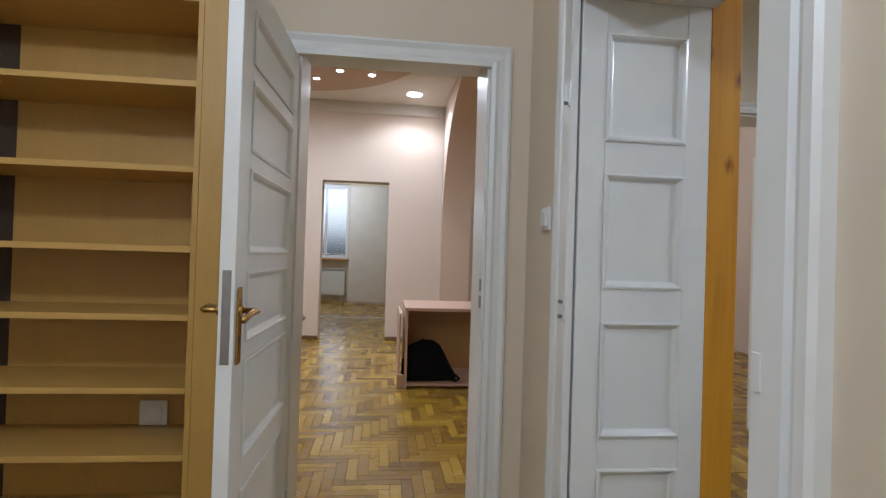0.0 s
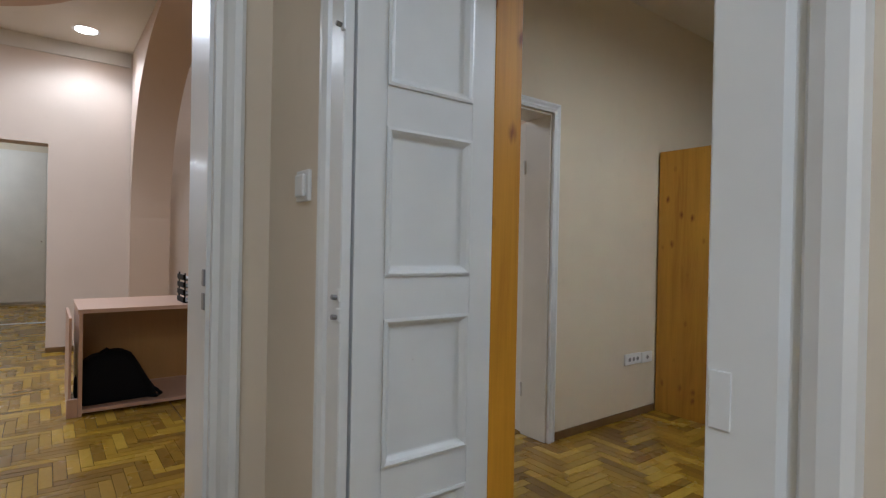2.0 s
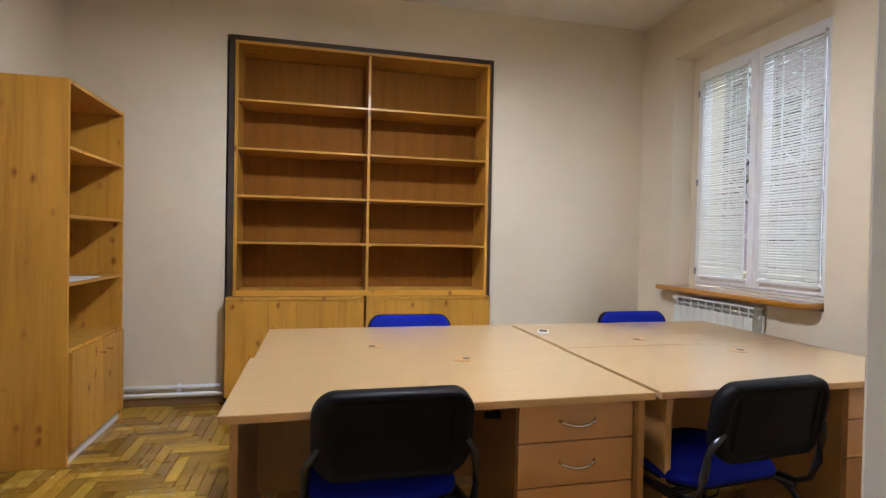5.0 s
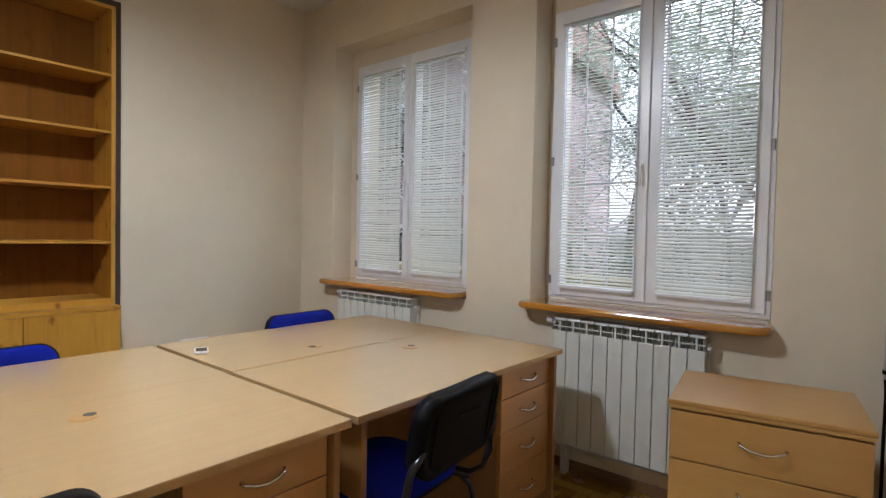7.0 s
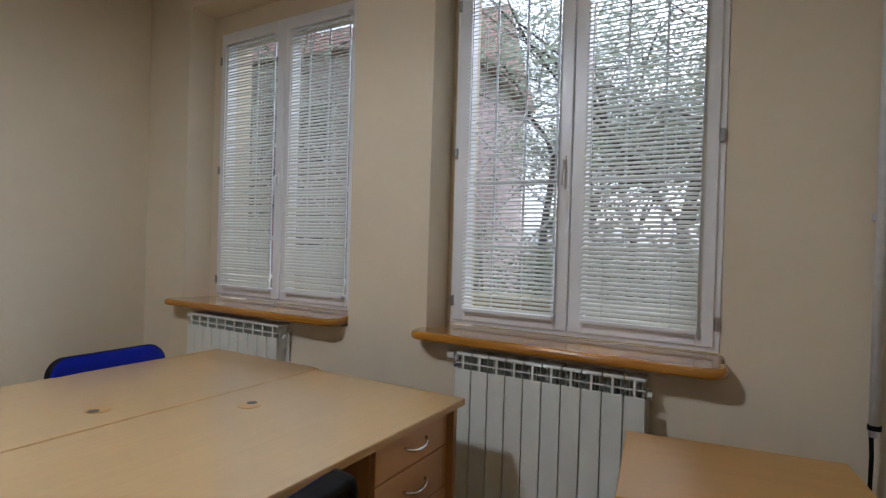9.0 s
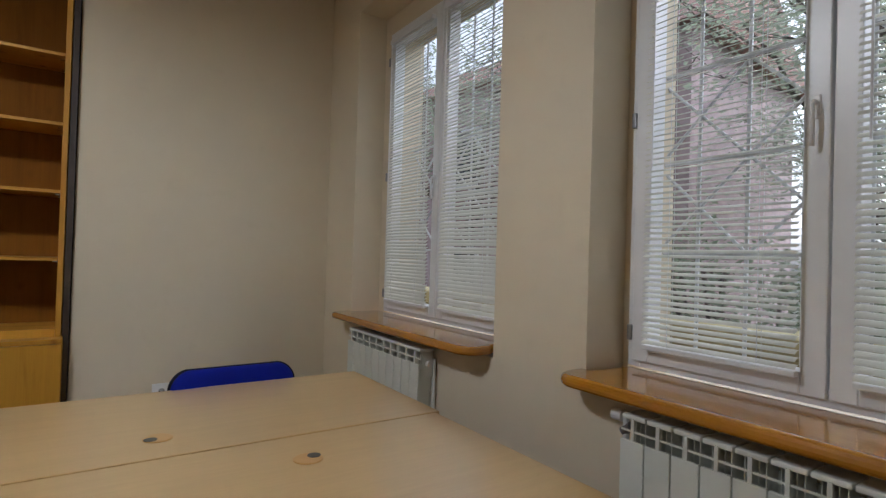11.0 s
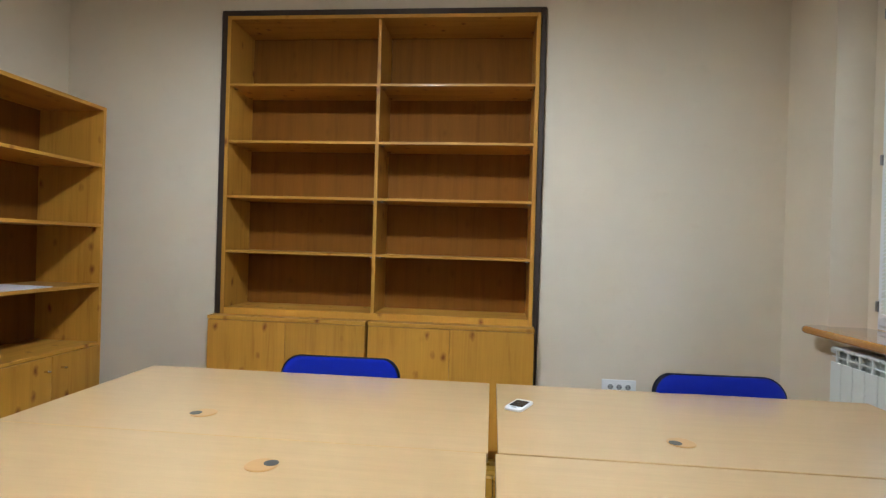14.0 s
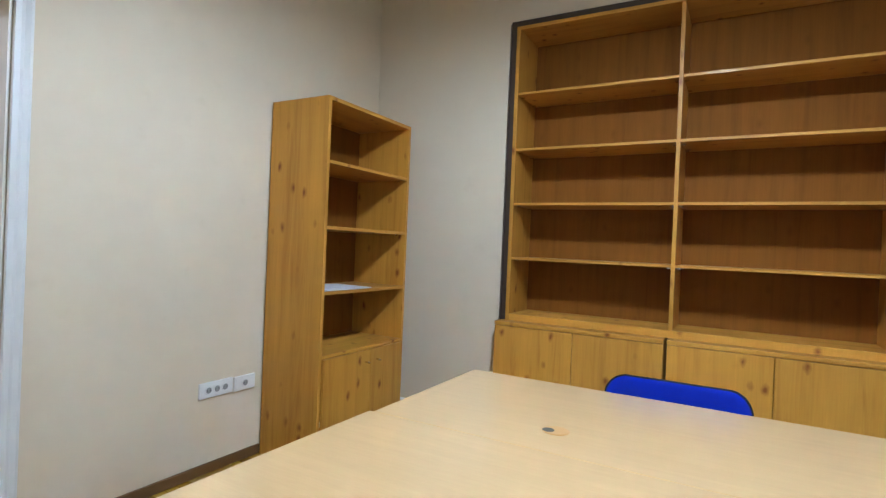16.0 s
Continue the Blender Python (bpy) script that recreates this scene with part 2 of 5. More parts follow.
STONE = mottled("beige_render", (0.46, 0.40, 0.22), 0.9, scale=3, vary=0.15)
GROUND = mottled("yard_ground", (0.10, 0.10, 0.06), 0.95, scale=1.5, vary=0.4)
BARK = mottled("bark", (0.17, 0.14, 0.12), 0.9, scale=12, vary=0.4, relief=0.6)
LEAF = mottled("leaf_green", (0.20, 0.235, 0.15), 0.55, scale=2, vary=0.5)
lnt = LEAF.node_tree
trans = node(lnt, "ShaderNodeBsdfTranslucent", Color=(0.40, 0.44, 0.32, 1))
both = node(lnt, "ShaderNodeMixShader", Fac=0.6)
lnt.links.new(lnt.nodes["Principled BSDF"].outputs[0], both.inputs[1])
lnt.links.new(trans.outputs[0], both.inputs[2])
lnt.links.new(both.outputs[0], lnt.nodes["Material Output"].inputs["Surface"])
FIXTURE = glow("lit_diffuser", (1.0, 0.92, 0.80), 14.0)
GLASS, _, gp = mat("window_glass", (1, 1, 1), 0.0)
gp.inputs["Transmission Weight"].default_value = 1.0
gp.inputs["IOR"].default_value = 1.02

# ---- mesh helpers ----


def mesh_of(name, bm, material):
    me = bpy.data.meshes.new(name)
    bmesh.ops.recalc_face_normals(bm, faces=bm.faces)
    bm.to_mesh(me)
    bm.free()
    me.materials.append(material)
    return me


def part(name, bm, material, parent=None, label="", m=None, smooth=False):
    me = mesh_of(name, bm, material)
    if smooth:
        for f in me.polygons:
            f.use_smooth = True
    ob = new(name, me)
    if parent:
        ob.parent = parent
    if m is not None:
        ob.matrix_basis = m
    if label:
        ob["label"] = label
    return ob


def thing(name, m=None):
    ob = new(name)
    ob.empty_display_size = 0.05
    if m is not None:
        ob.matrix_basis = m
    return ob


def add_box(bm, x0, x1, y0, y1, z0, z1, bevel=0.0, segs=2):
    g = bmesh.ops.create_cube(bm, size=1.0, matrix=Matrix.LocRotScale(((x0 + x1) / 2, (y0 + y1) / 2, (z0 + z1) / 2), None, (abs(x1 - x0), abs(y1 - y0), abs(z1 - z0))))
    if bevel:
        edges = list({e for v in g["verts"] for e in v.link_edges})
        bmesh.ops.bevel(bm, geom=edges, offset=bevel, segments=segs, affect="EDGES", profile=0.5)
    return g


def block(x0, x1, y0, y1, z0, z1, bevel=0.0, segs=2):
    bm = bmesh.new()
    add_box(bm, x0, x1, y0, y1, z0, z1, bevel, segs)
    return bm


def sweep(bm, pts, r, sides=10, closed=False, rx=None):
    """A round bar along the points."""
    pts = [Vector(p) for p in pts]
    n = len(pts)
    rings = []
    up = Vector((0, 0, 1))
    for i, p in enumerate(pts):
        a = pts[(i - 1) % n] if (i or closed) else p
        b = pts[(i + 1) % n] if (i < n - 1 or closed) else p
        d = (b - a).normalized()
        ref = up if abs(d.dot(up)) < 0.95 else Vector((1, 0, 0))
        u = d.cross(ref).normalized()
        w = u.cross(d).normalized()
        rings.append([bm.verts.new(p + (u * (rx or r) * math.cos(k * math.tau / sides) + w * r * math.sin(k * math.tau / sides))) for k in range(sides)])
    for i in range(n if closed else n - 1):
        A, B = rings[i], rings[(i + 1) % n]
        for k in range(sides):
            bm.faces.new((A[k], A[(k + 1) % sides], B[(k + 1) % sides], B[k]))
    if not closed:
        bm.faces.new(rings[0][::-1])
        bm.faces.new(rings[-1])
    return bm


def rod(pts, r, sides=10, closed=False, rx=None):
    return sweep(bmesh.new(), pts, r, sides, closed, rx)


def lathe(profile, sides=32, centre=(0, 0, 0)):
    """Turns (radius, z) pairs about the z axis."""
    bm = bmesh.new()
    c = Vector(centre)
    rings = []
    for r, z in profile:
        rings.append([bm.verts.new(c + Vector((r * math.cos(k * math.tau / sides), r * math.sin(k * math.tau / sides), z))) for k in range(sides)])
    for A, B in zip(rings, rings[1:]):
        for k in range(sides):
            bm.faces.new((A[k], A[(k + 1) % sides], B[(k + 1) % sides], B[k]))
    bm.faces.new(rings[0][::-1])
    bm.faces.new(rings[-1])
    return bm


def loops_mesh(loops, cap_first=True, cap_last=True):
    """Joins closed loops of equal length into a skin."""
    bm = bmesh.new()
    rings = [[bm.verts.new(p) for p in lp] for lp in loops]
    n = len(rings[0])
    for A, B in zip(rings, rings[1:]):
        for k in range(n):
            bm.faces.new((A[k], A[(k + 1) % n], B[(k + 1) % n], B[k]))
    if cap_first:
        bm.faces.new(rings[0][::-1])
    if cap_last:
        bm.faces.new(rings[-1])
    return bm


def rounded_outline(w, h, r, steps=6):
    pts = []
    for cx, cy, a0 in ((w / 2 - r, h / 2 - r, 0), (-w / 2 + r, h / 2 - r, 90), (-w / 2 + r, -h / 2 + r, 180), (w / 2 - r, -h / 2 + r, 270)):
        for k in range(steps + 1):
            a = radians(a0 + 90 * k / steps)
            pts.append((cx + r * math.cos(a), cy + r * math.sin(a)))
    return pts


def moulded_ring(x0, x1, z0, z1, profile):
    """A mitred frame round a rectangle, facing -y; profile: (inset, y) pairs."""
    loops = [[(x0 + i, y, z0 + i), (x1 - i, y, z0 + i), (x1 - i, y, z1 - i), (x0 + i, y, z1 - i)] for i, y in profile]
    return loops_mesh(loops, False, False)


def wall_mesh(axis, a0, a1, u0, u1, z0, z1, holes=()):
    """A wall with thickness a0..a1 across axis, running u0..u1, with holes (u0, u1, z0, z1) through it."""
    us = sorted({u0, u1, *[h[0] for h in holes], *[h[1] for h in holes]})
    zs = sorted({z0, z1, *[h[2] for h in holes], *[h[3] for h in holes]})
    us, zs = [u for u in us if u0 <= u <= u1], [z for z in zs if z0 <= z <= z1]

    def solid(i, k):
        if not (0 <= i < len(us) - 1 and 0 <= k < len(zs) - 1):
            return False
        um, zm = (us[i] + us[i + 1]) / 2, (zs[k] + zs[k + 1]) / 2
        return not any(h[0] < um < h[1] and h[2] < zm < h[3] for h in holes)

    bm = bmesh.new()
    cache = {}

    def vert(a, u, z):
        key = (round(a, 5), round(u, 5), round(z, 5))
        if key not in cache:
            cache[key] = bm.verts.new((a, u, z) if axis == "x" else (u, a, z))
        return cache[key]

    for i in range(len(us) - 1):
        for k in range(len(zs) - 1):
            if not solid(i, k):
                continue
            ua, ub, za, zb = us[i], us[i + 1], zs[k], zs[k + 1]
            for a in (a0, a1):
                bm.faces.new([vert(a, ua, za), vert(a, ub, za), vert(a, ub, zb), vert(a, ua, zb)])
            if not solid(i - 1, k):
                bm.faces.new([vert(a0, ua, za), vert(a1, ua, za), vert(a1, ua, zb), vert(a0, ua, zb)])
            if not solid(i + 1, k):
                bm.faces.new([vert(a0, ub, za), vert(a1, ub, za), vert(a1, ub, zb), vert(a0, ub, zb)])
            if not solid(i, k - 1):
                bm.faces.new([vert(a0, ua, za), vert(a1, ua, za), vert(a1, ub, za), vert(a0, ub, za)])
            if not solid(i, k + 1):
                bm.faces.new([vert(a0, ua, zb), vert(a1, ua, zb), vert(a1, ub, zb), vert(a0, ub, zb)])
    return bm


def structure(name, bm, material, label="", category="", parent=None):
    ob = part(name, bm, material, parent)
    if not parent:
        tagged(ob, label, category, kind="structure")
    return ob


# ---- plan ----
E_WALL, N_WALL, S_WALL, W_WALL = 4.82, 2.71, -1.76, 0.96
HALL_E, HALL_N = 0.515, 2.05
DOOR_Y0, DOOR_Y1, DOOR_TOP = 0.672, 1.50, 2.09
OFFICE_H, HALL_H, BIG_H = 3.10, 3.05, 3.46

floor = structure("floor", block(-3.6, 5.6, -2.6, 14.2, -0.12, -0.006), JOINT, "golden oak parquet floor laid in herringbone", "floor")

# wall between hall and office, thick, with the doorway through it
structure("wall_west", wall_mesh("x", HALL_E, W_WALL, -2.2, N_WALL, 0, 3.3, [(DOOR_Y0 - 0.022, DOOR_Y1 + 0.02, 0, DOOR_TOP + 0.02)]), OFFICE_WALL, "thick cream plastered wall with a panelled doorway", "wall")
structure("hall_wall_face", wall_mesh("x", HALL_E - 0.004, HALL_E - 0.001, -2.2, HALL_N, 0, HALL_H, [(DOOR_Y0 - 0.1, DOOR_Y1 + 0.1, 0, DOOR_TOP + 0.1)]), HALL_WALL, "cream painted hall wall", "wall")
structure("wall_south", wall_mesh("y", S_WALL - 0.42, S_WALL, 0.5, 5.4, 0, 3.3, [(1.40, 2.60, 0.865, 2.72), (3.06, 4.40, 0.865, 2.72)]), OFFICE_WALL, "cream plastered outer wall with two deep window recesses", "wall")
structure("niche_back", block(5.13, 5.3, -0.5, 1.8, 0, 2.8), OFFICE_WALL, "back of the wall niche", "wall")
structure("wall_east", wall_mesh("x", E_WALL, 5.13, S_WALL, N_WALL, 0, 3.3, [(-0.374, 1.667, 0, 2.70)]), OFFICE_WALL, "cream plastered end wall of the office", "wall")
structure("wall_north", wall_mesh("y", N_WALL, N_WALL + 0.22, W_WALL + 0.21, 5.3, 0, 3.3, [(1.70, 2.555, 0, 2.13)]), OFFICE_WALL, "cream plastered wall with a white door", "wall")
structure("ceiling", block(HALL_E + 0.1, 5.3, S_WALL - 0.4, N_WALL + 0.2, OFFICE_H, OFFICE_H + 0.1), CEILING, "plain off-white office ceiling", "ceiling")

# hall
structure("hall_wall_north", wall_mesh("y", HALL_N, 2.29, -3.4, 1.17, 0, 3.6, [(-0.43, 0.34, 0, 2.10)]), HALL_WALL, "cream hall wall with a white door frame", "wall")
structure("hall_wall_west", block(-2.3, -2.1, -2.2, HALL_N, 0, HALL_H), HALL_WALL, "plain cream hall wall", "wall")
structure("hall_wall_south", block(-2.3, HALL_E, -2.4, -2.2, 0, HALL_H), HALL_WALL, "plain cream hall wall", "wall")
structure("hall_ceiling", block(-2.3, HALL_E + 0.1, -2.4, HALL_N, HALL_H, HALL_H + 0.1), CEILING, "plain off-white hall ceiling", "ceiling")

# big room with its arch
structure("big_room_wall_north", wall_mesh("y", 7.675, 7.95, -3.5, 5.3, 0, 3.6, [(-0.99, -0.03, 0, 2.306)]), BIG_WALL, "peach painted wall with a plain opening", "wall")
structure("big_room_wall_west", block(-3.6, -3.4, 2.2, 14.1, 0, 3.6), BIG_WALL, "peach painted wall", "wall")
structure("alcove_wall_east", block(5.1, 5.3, N_WALL + 0.22, 7.7, 0, 3.6), BIG_WALL, "peach painted wall", "wall")
structure("big_room_ceiling", block(-3.6, 5.3, 2.28, 14.2, BIG_H, BIG_H + 0.15), CEILING, "white plaster ceiling", "ceiling")
structure("trim", block(-3.4, 0.745, 7.655, 7.674, 3.30, BIG_H), CEILING, "white band along the top of the wall", "trim")


def arch_wall(paint_only=False):
    bm = bmesh.new()
    x0, x1, ya, yb, top = 0.75, 1.17, 2.60, 7.675, 3.60
    cy, hw, spring, rise = 5.10, 2.47, 1.25, 2.14
    curve = [(cy + hw, 0.0), (cy + hw, spring)]
    for k in range(1, 40):
        a = math.pi * k / 40
        c, s = math.cos(a), math.sin(a)
        curve.append((cy + hw * math.copysign(abs(c) ** 0.8, c), spring + rise * abs(s) ** 0.8))
    curve += [(cy - hw, spring), (cy - hw, 0.0)]
    outer = [(yb, 0.0), (yb, spring)] + [(yb + (ya - yb) * k / 40, top) for k in range(1, 40)] + [(ya, spring), (ya, 0.0)]
    for x in (x0, x1):
        A = [bm.verts.new((x, y, z)) for y, z in curve]
        B = [bm.verts.new((x, y, z)) for y, z in outer]
        for k in range(len(A) - 1):
            if not paint_only:
                bm.faces.new((A[k], A[k + 1], B[k + 1], B[k]))
        if x == x0:
            A0 = A
        elif paint_only:
            for k in range(len(A) - 1):
                f = bm.faces.new((A0[k], A0[k + 1], A[k + 1], A[k]))
                f.smooth = 2 < k < len(A) - 3
    return bm


arch = structure("arch_wall", arch_wall(), BIG_WALL, "peach wall with a wide arched opening", "wall")
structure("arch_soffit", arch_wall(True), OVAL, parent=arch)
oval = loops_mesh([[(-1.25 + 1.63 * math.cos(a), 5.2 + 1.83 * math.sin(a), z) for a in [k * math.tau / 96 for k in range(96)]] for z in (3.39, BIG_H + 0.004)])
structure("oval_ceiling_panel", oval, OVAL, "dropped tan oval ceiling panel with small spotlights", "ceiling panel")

# room beyond the opening
structure("far_room_wall", wall_mesh("y", 13.6, 13.9, -3.5, 5.3, 0, 3.6, [(-2.15, -0.99, 1.10, 3.0)]), OFFICE_WALL, "cream wall with a window", "wall")
structure("far_room_wall_east", block(0.9, 1.1, 7.95, 13.6, 0, 3.6), OFFICE_WALL, "cream side wall", "wall")
structure("threshold", block(-3.4, 0.9, 10.26, 10.31, 0.0, 0.012, 0.004), PVC, "pale metal floor strip", "threshold")

# ---- baseboards ----
for n, (x0, x1, y0, y1) in enumerate([(2.62, 3.80, N_WALL - 0.014, N_WALL - 0.001), (E_WALL - 0.014, E_WALL - 0.001, 1.66, N_WALL - 0.015), (E_WALL - 0.014, E_WALL - 0.001, S_WALL, -0.35),
                                      (W_WALL + 0.001, E_WALL - 0.015, S_WALL + 0.001, S_WALL + 0.014), (W_WALL + 0.001, W_WALL + 0.014, S_WALL + 0.015, DOOR_Y0 - 0.08),
                                      (-3.4, -0.99, 7.66, 7.674), (-0.03, 0.745, 7.66, 7.674), (0.735, 0.748, 7.58, 7.658)]):
    structure("baseboard", block(x0, x1, y0, y1, 0, 0.055, 0.004), SKIRT, "low dark oak baseboard", "baseboard")

# ---- panelled boards: door linings and door leaves ----


def panelled(owner, w, z1, panels, stile, m, paint, thick=0.03, both=False, z0=0.0):
    """A board w wide from z0 to z1 whose face lies at y = 0 towards -y, with sunk panels (z0, z1)."""
    def put(name, bm):
        o = part(name, bm, paint, owner, m=m)
        return o
    put("stile", block(0, stile, 0, thick, z0, z1, 0.002))
    put("stile", block(w - stile, w, 0, thick, z0, z1, 0.002))
    edges = [z0] + [z for p in panels for z in p] + [z1]
    for a, b in zip(edges[::2], edges[1::2]):
        put("rail", block(stile + 0.0005, w - stile - 0.0005, 0.0005, thick - 0.0005, a, b))
    prof = [(0, 0.0), (0.0, -0.004), (0.007, -0.006), (0.014, -0.001), (0.022, 0.009), (0.027, 0.011)]
    for a, b in panels:
        put("moulding", moulded_ring(stile, w - stile, a, b, prof))
        put("panel", block(stile + 0.015, w - stile - 0.015, 0.0105, thick - (0.0105 if both else 0.002), a + 0.015, b - 0.015))
        if both:
            put("moulding", moulded_ring(stile, w - stile, a, b, [(i, thick - y) for i, y in prof]))


LINING = [(0.27, 0.625), (0.722, 1.082), (1.185, 1.545), (1.645, 1.985)]
north_lining = tagged(thing("door_lining_north"), "white painted panelled door lining in a thick wall", "door lining", kind="structure")
panelled(north_lining, 0.43, DOOR_TOP, LINING, 0.082, pose(HALL_E + 0.005, DOOR_Y1, 0), WHITE, 0.019)
south_lining = tagged(thing("door_lining_south"), "white painted panelled door lining in a thick wall", "door lining", kind="structure")
panelled(south_lining, 0.43, DOOR_TOP, [(0.27, 0.625), (0.722, 1.06), (1.155, 1.545), (1.645, 1.985)], 0.060, pose(0.945, DOOR_Y0 - 0.002, 0, 0, 0, 180), WHITE, 0.019)
structure("door_lining_head", block(HALL_E + 0.005, W_WALL - 0.005, DOOR_Y0 - 0.020, DOOR_Y1 - 0.002, DOOR_TOP - 0.001, DOOR_TOP + 0.019), WHITE, "white painted soffit of the doorway", "door lining")
structure("pine_jamb_board", block(0.9465, 1.052, DOOR_Y1 - 0.002, DOOR_Y1 + 0.03, 0, 2.16, 0.003), PINE_BOARD, "varnished orange pine board with knots", "board")


def architrave(name, m, w, h, face, label, paint, flat=0):
    """A stepped trim round an opening w wide and h high, lying on y = 0 towards -y."""
    root = tagged(thing(name, m), label, "door frame", kind="structure")
    prof = [(0, 0.0), (0.0, -0.022), (0.018, -0.026), (0.032, -0.018), (face - 0.03, -0.014), (face - 0.012, -0.024), (face, -0.018), (face, 0.0)]
    if flat:  # an old frame: a flat board, a groove and an outer bead
        prof = [(0, 0.0), (0.0, -0.021), (0.003, -0.024), (flat, -0.024), (flat + 0.006, -0.015), (flat + 0.014, -0.015), (flat + 0.020, -0.026), (flat + 0.034, -0.033), (face - 0.008, -0.032), (face, -0.024), (face, 0.0)]
    for path in (-1, 1):
        bm = bmesh.new()
        lo = [bm.verts.new((path * (w / 2 + o), y, 0)) for o, y in prof]
        hi = [bm.verts.new((path * (w / 2 + o), y, h + o)) for o, y in prof]
        for k in range(len(prof) - 1):
            bm.faces.new((lo[k], lo[k + 1], hi[k + 1], hi[k]))
        part("casing", bm, paint, root)
    bm = bmesh.new()
    lo = [bm.verts.new((-(w / 2 + o), y, h + o)) for o, y in prof]
    hi = [bm.verts.new((w / 2 + o, y, h + o)) for o, y in prof]
    for k in range(len(prof) - 1):
        bm.faces.new((lo[k], lo[k + 1], hi[k + 1], hi[k]))
    part("head_casing", bm, paint, root)
    return root


office_frame = architrave("door_frame_office", pose(HALL_E - 0.004, (DOOR_Y0 + DOOR_Y1) / 2, 0, 0, 0, -90), DOOR_Y1 - DOOR_Y0, DOOR_TOP, 0.125, "chipped white painted door frame with old latch plates", WHITE, 0.066)
hall_frame = architrave("door_frame_hall", pose(-0.045, HALL_N - 0.001, 0), 0.77, 2.045, 0.085, "white painted door frame with a gap along its head", WHITE)
north_frame = architrave("door_frame_north", pose(2.1275, N_WALL - 0.001, 0), 0.855, 2.13, 0.062, "white painted door frame in the office wall", WHITE)
# linings of the two other doorways
for root, (x0, x1, y0, y1, h) in ((hall_frame, (-0.43, 0.34, HALL_N + 0.002, 2.288, 2.10)), (north_frame, (1.70, 2.555, N_WALL + 0.002, N_WALL + 0.218, 2.13))):
    inv = root.matrix_basis.inverted()
    for a, b in ((x0 - 0.0, x0 + 0.012), (x1 - 0.012, x1)):
        part("jamb", block(a, b, y0, y1, 0, h), WHITE if root is hall_frame else CREAM, root, m=inv)
    part("soffit", block(x0 + 0.012, x1 - 0.012, y0, y1, h - 0.012, h), WHITE, root, m=inv)


# ---- door leaves and their fittings ----
def lever_handle(owner, m, material):
    h = part("handle_plate", block(-0.018, 0.018, -0.006, 0, -0.14, 0.06, 0.004), material, owner, "aged brass handle plate", m)
    sweep_bm = rod([(0, -0.004, 0), (0, -0.045, 0), (-0.012, -0.052, 0), (-0.06, -0.054, 0.003), (-0.105, -0.050, -0.006), (-0.118, -0.046, -0.012)], 0.008, 12)
    part("lever", sweep_bm, material, h, smooth=True)
    part("rosette", loops_mesh([[(r * math.cos(k * math.tau / 20), y, r * math.sin(k * math.tau / 20)) for k in range(20)] for r, y in ((0.016, -0.005), (0.016, -0.010), (0.011, -0.013))]), material, h)
    part("keyhole", block(-0.003, 0.003, -0.0075, -0.006, -0.085, -0.065), HOLE_SHADE, h)


hall_leaf = tagged(thing("door_hall", pose(-0.424, 2.035, 0.008, 0, 0, -91.6)), "open white panelled door with a brass lever handle", "door")
panelled(hall_leaf, 0.725, 2.02, [(0.15, 0.61), (0.69, 0.965), (1.01, 1.205), (1.25, 1.485), (1.53, 1.725), (1.77, 1.92)], 0.10, pose(0, 0, 0, 0, 0, 0) @ Matrix.Diagonal((1, -1, 1, 1)), WHITE, 0.04, True)
lever_handle(hall_leaf, pose(0.69, 0, 1.105, 0, 0, 180), BRASS)
lever_handle(hall_leaf, pose(0.69, -0.04, 1.105) @ Matrix.Diagonal((1, 1, 1, 1)), BRASS)
part("lock_plate", block(0.725, 0.7265, -0.031, -0.009, 0.97, 1.21, 0.0), ZINC, hall_leaf, "worn zinc lock plate")
for z in (0.25, 1.75):
    part("hinge", rod([(0.0, 0.006, z), (0.0, 0.006, z + 0.09)], 0.008), WHITE, hall_leaf)

office_leaf = tagged(thing("door_north", pose(2.545, 2.93, 0.008, 0, 0, 75)), "open cream panelled door leading to the next room", "door")
panelled(office_leaf, 0.83, 2.10, [(0.12, 0.42), (0.52, 0.84), (0.94, 1.26), (1.36, 1.68), (1.78, 2.0)], 0.11, Matrix.Diagonal((1, -1, 1, 1)), CREAM, 0.04, True)
for z in (0.25, 1.75):
    part("hinge", rod([(0.0, 0.006, z), (0.0, 0.006, z + 0.09)], 0.008), WHITE, office_leaf)

# old latch plates left on the frames
inv = office_frame.matrix_basis.inverted()
for z, h in ((1.745, 0.085), (1.13, 0.03), (1.085, 0.03)):
    part("latch_plate", block(HALL_E - 0.034, HALL_E - 0.027, 1.494, 1.510, z, z + h, 0.003), WHITE, office_frame, "painted-over latch plate", inv)
    part("latch_pin", rod([(HALL_E - 0.036, 1.502, z + 0.01), (HALL_E - 0.048, 1.502, z + 0.012)], 0.006, 8), ZINC, office_frame, m=inv)
part("strike_plate", block(HALL_E - 0.0305, HALL_E - 0.0275, 0.646, 0.667, 1.085, 1.143, 0.001), WHITE, office_frame, "painted-over strike plate", inv)
inv = hall_frame.matrix_basis.inverted()
for z in (1.13, 1.06):
    part("latch_plate", block(0.322, 0.328, HALL_N + 0.004, HALL_N + 0.028, z, z + 0.05, 0.002), ZINC, hall_frame, "worn latch plate", inv)


def wall_switch(m):
    s = tagged(thing("light_switch", m), "white plastic light switch on the hall wall", "light switch")
    part("plate", block(-0.041, 0.041, -0.012, 0, -0.042, 0.042, 0.004, 3), PLASTIC, s)
    part("rocker", block(-0.028, 0.028, -0.022, -0.011, -0.03, 0.03, 0.005), PLASTIC, s)
    return s


wall_switch(pose(HALL_E - 0.004, 1.765, 1.415, 0, 0, -90))


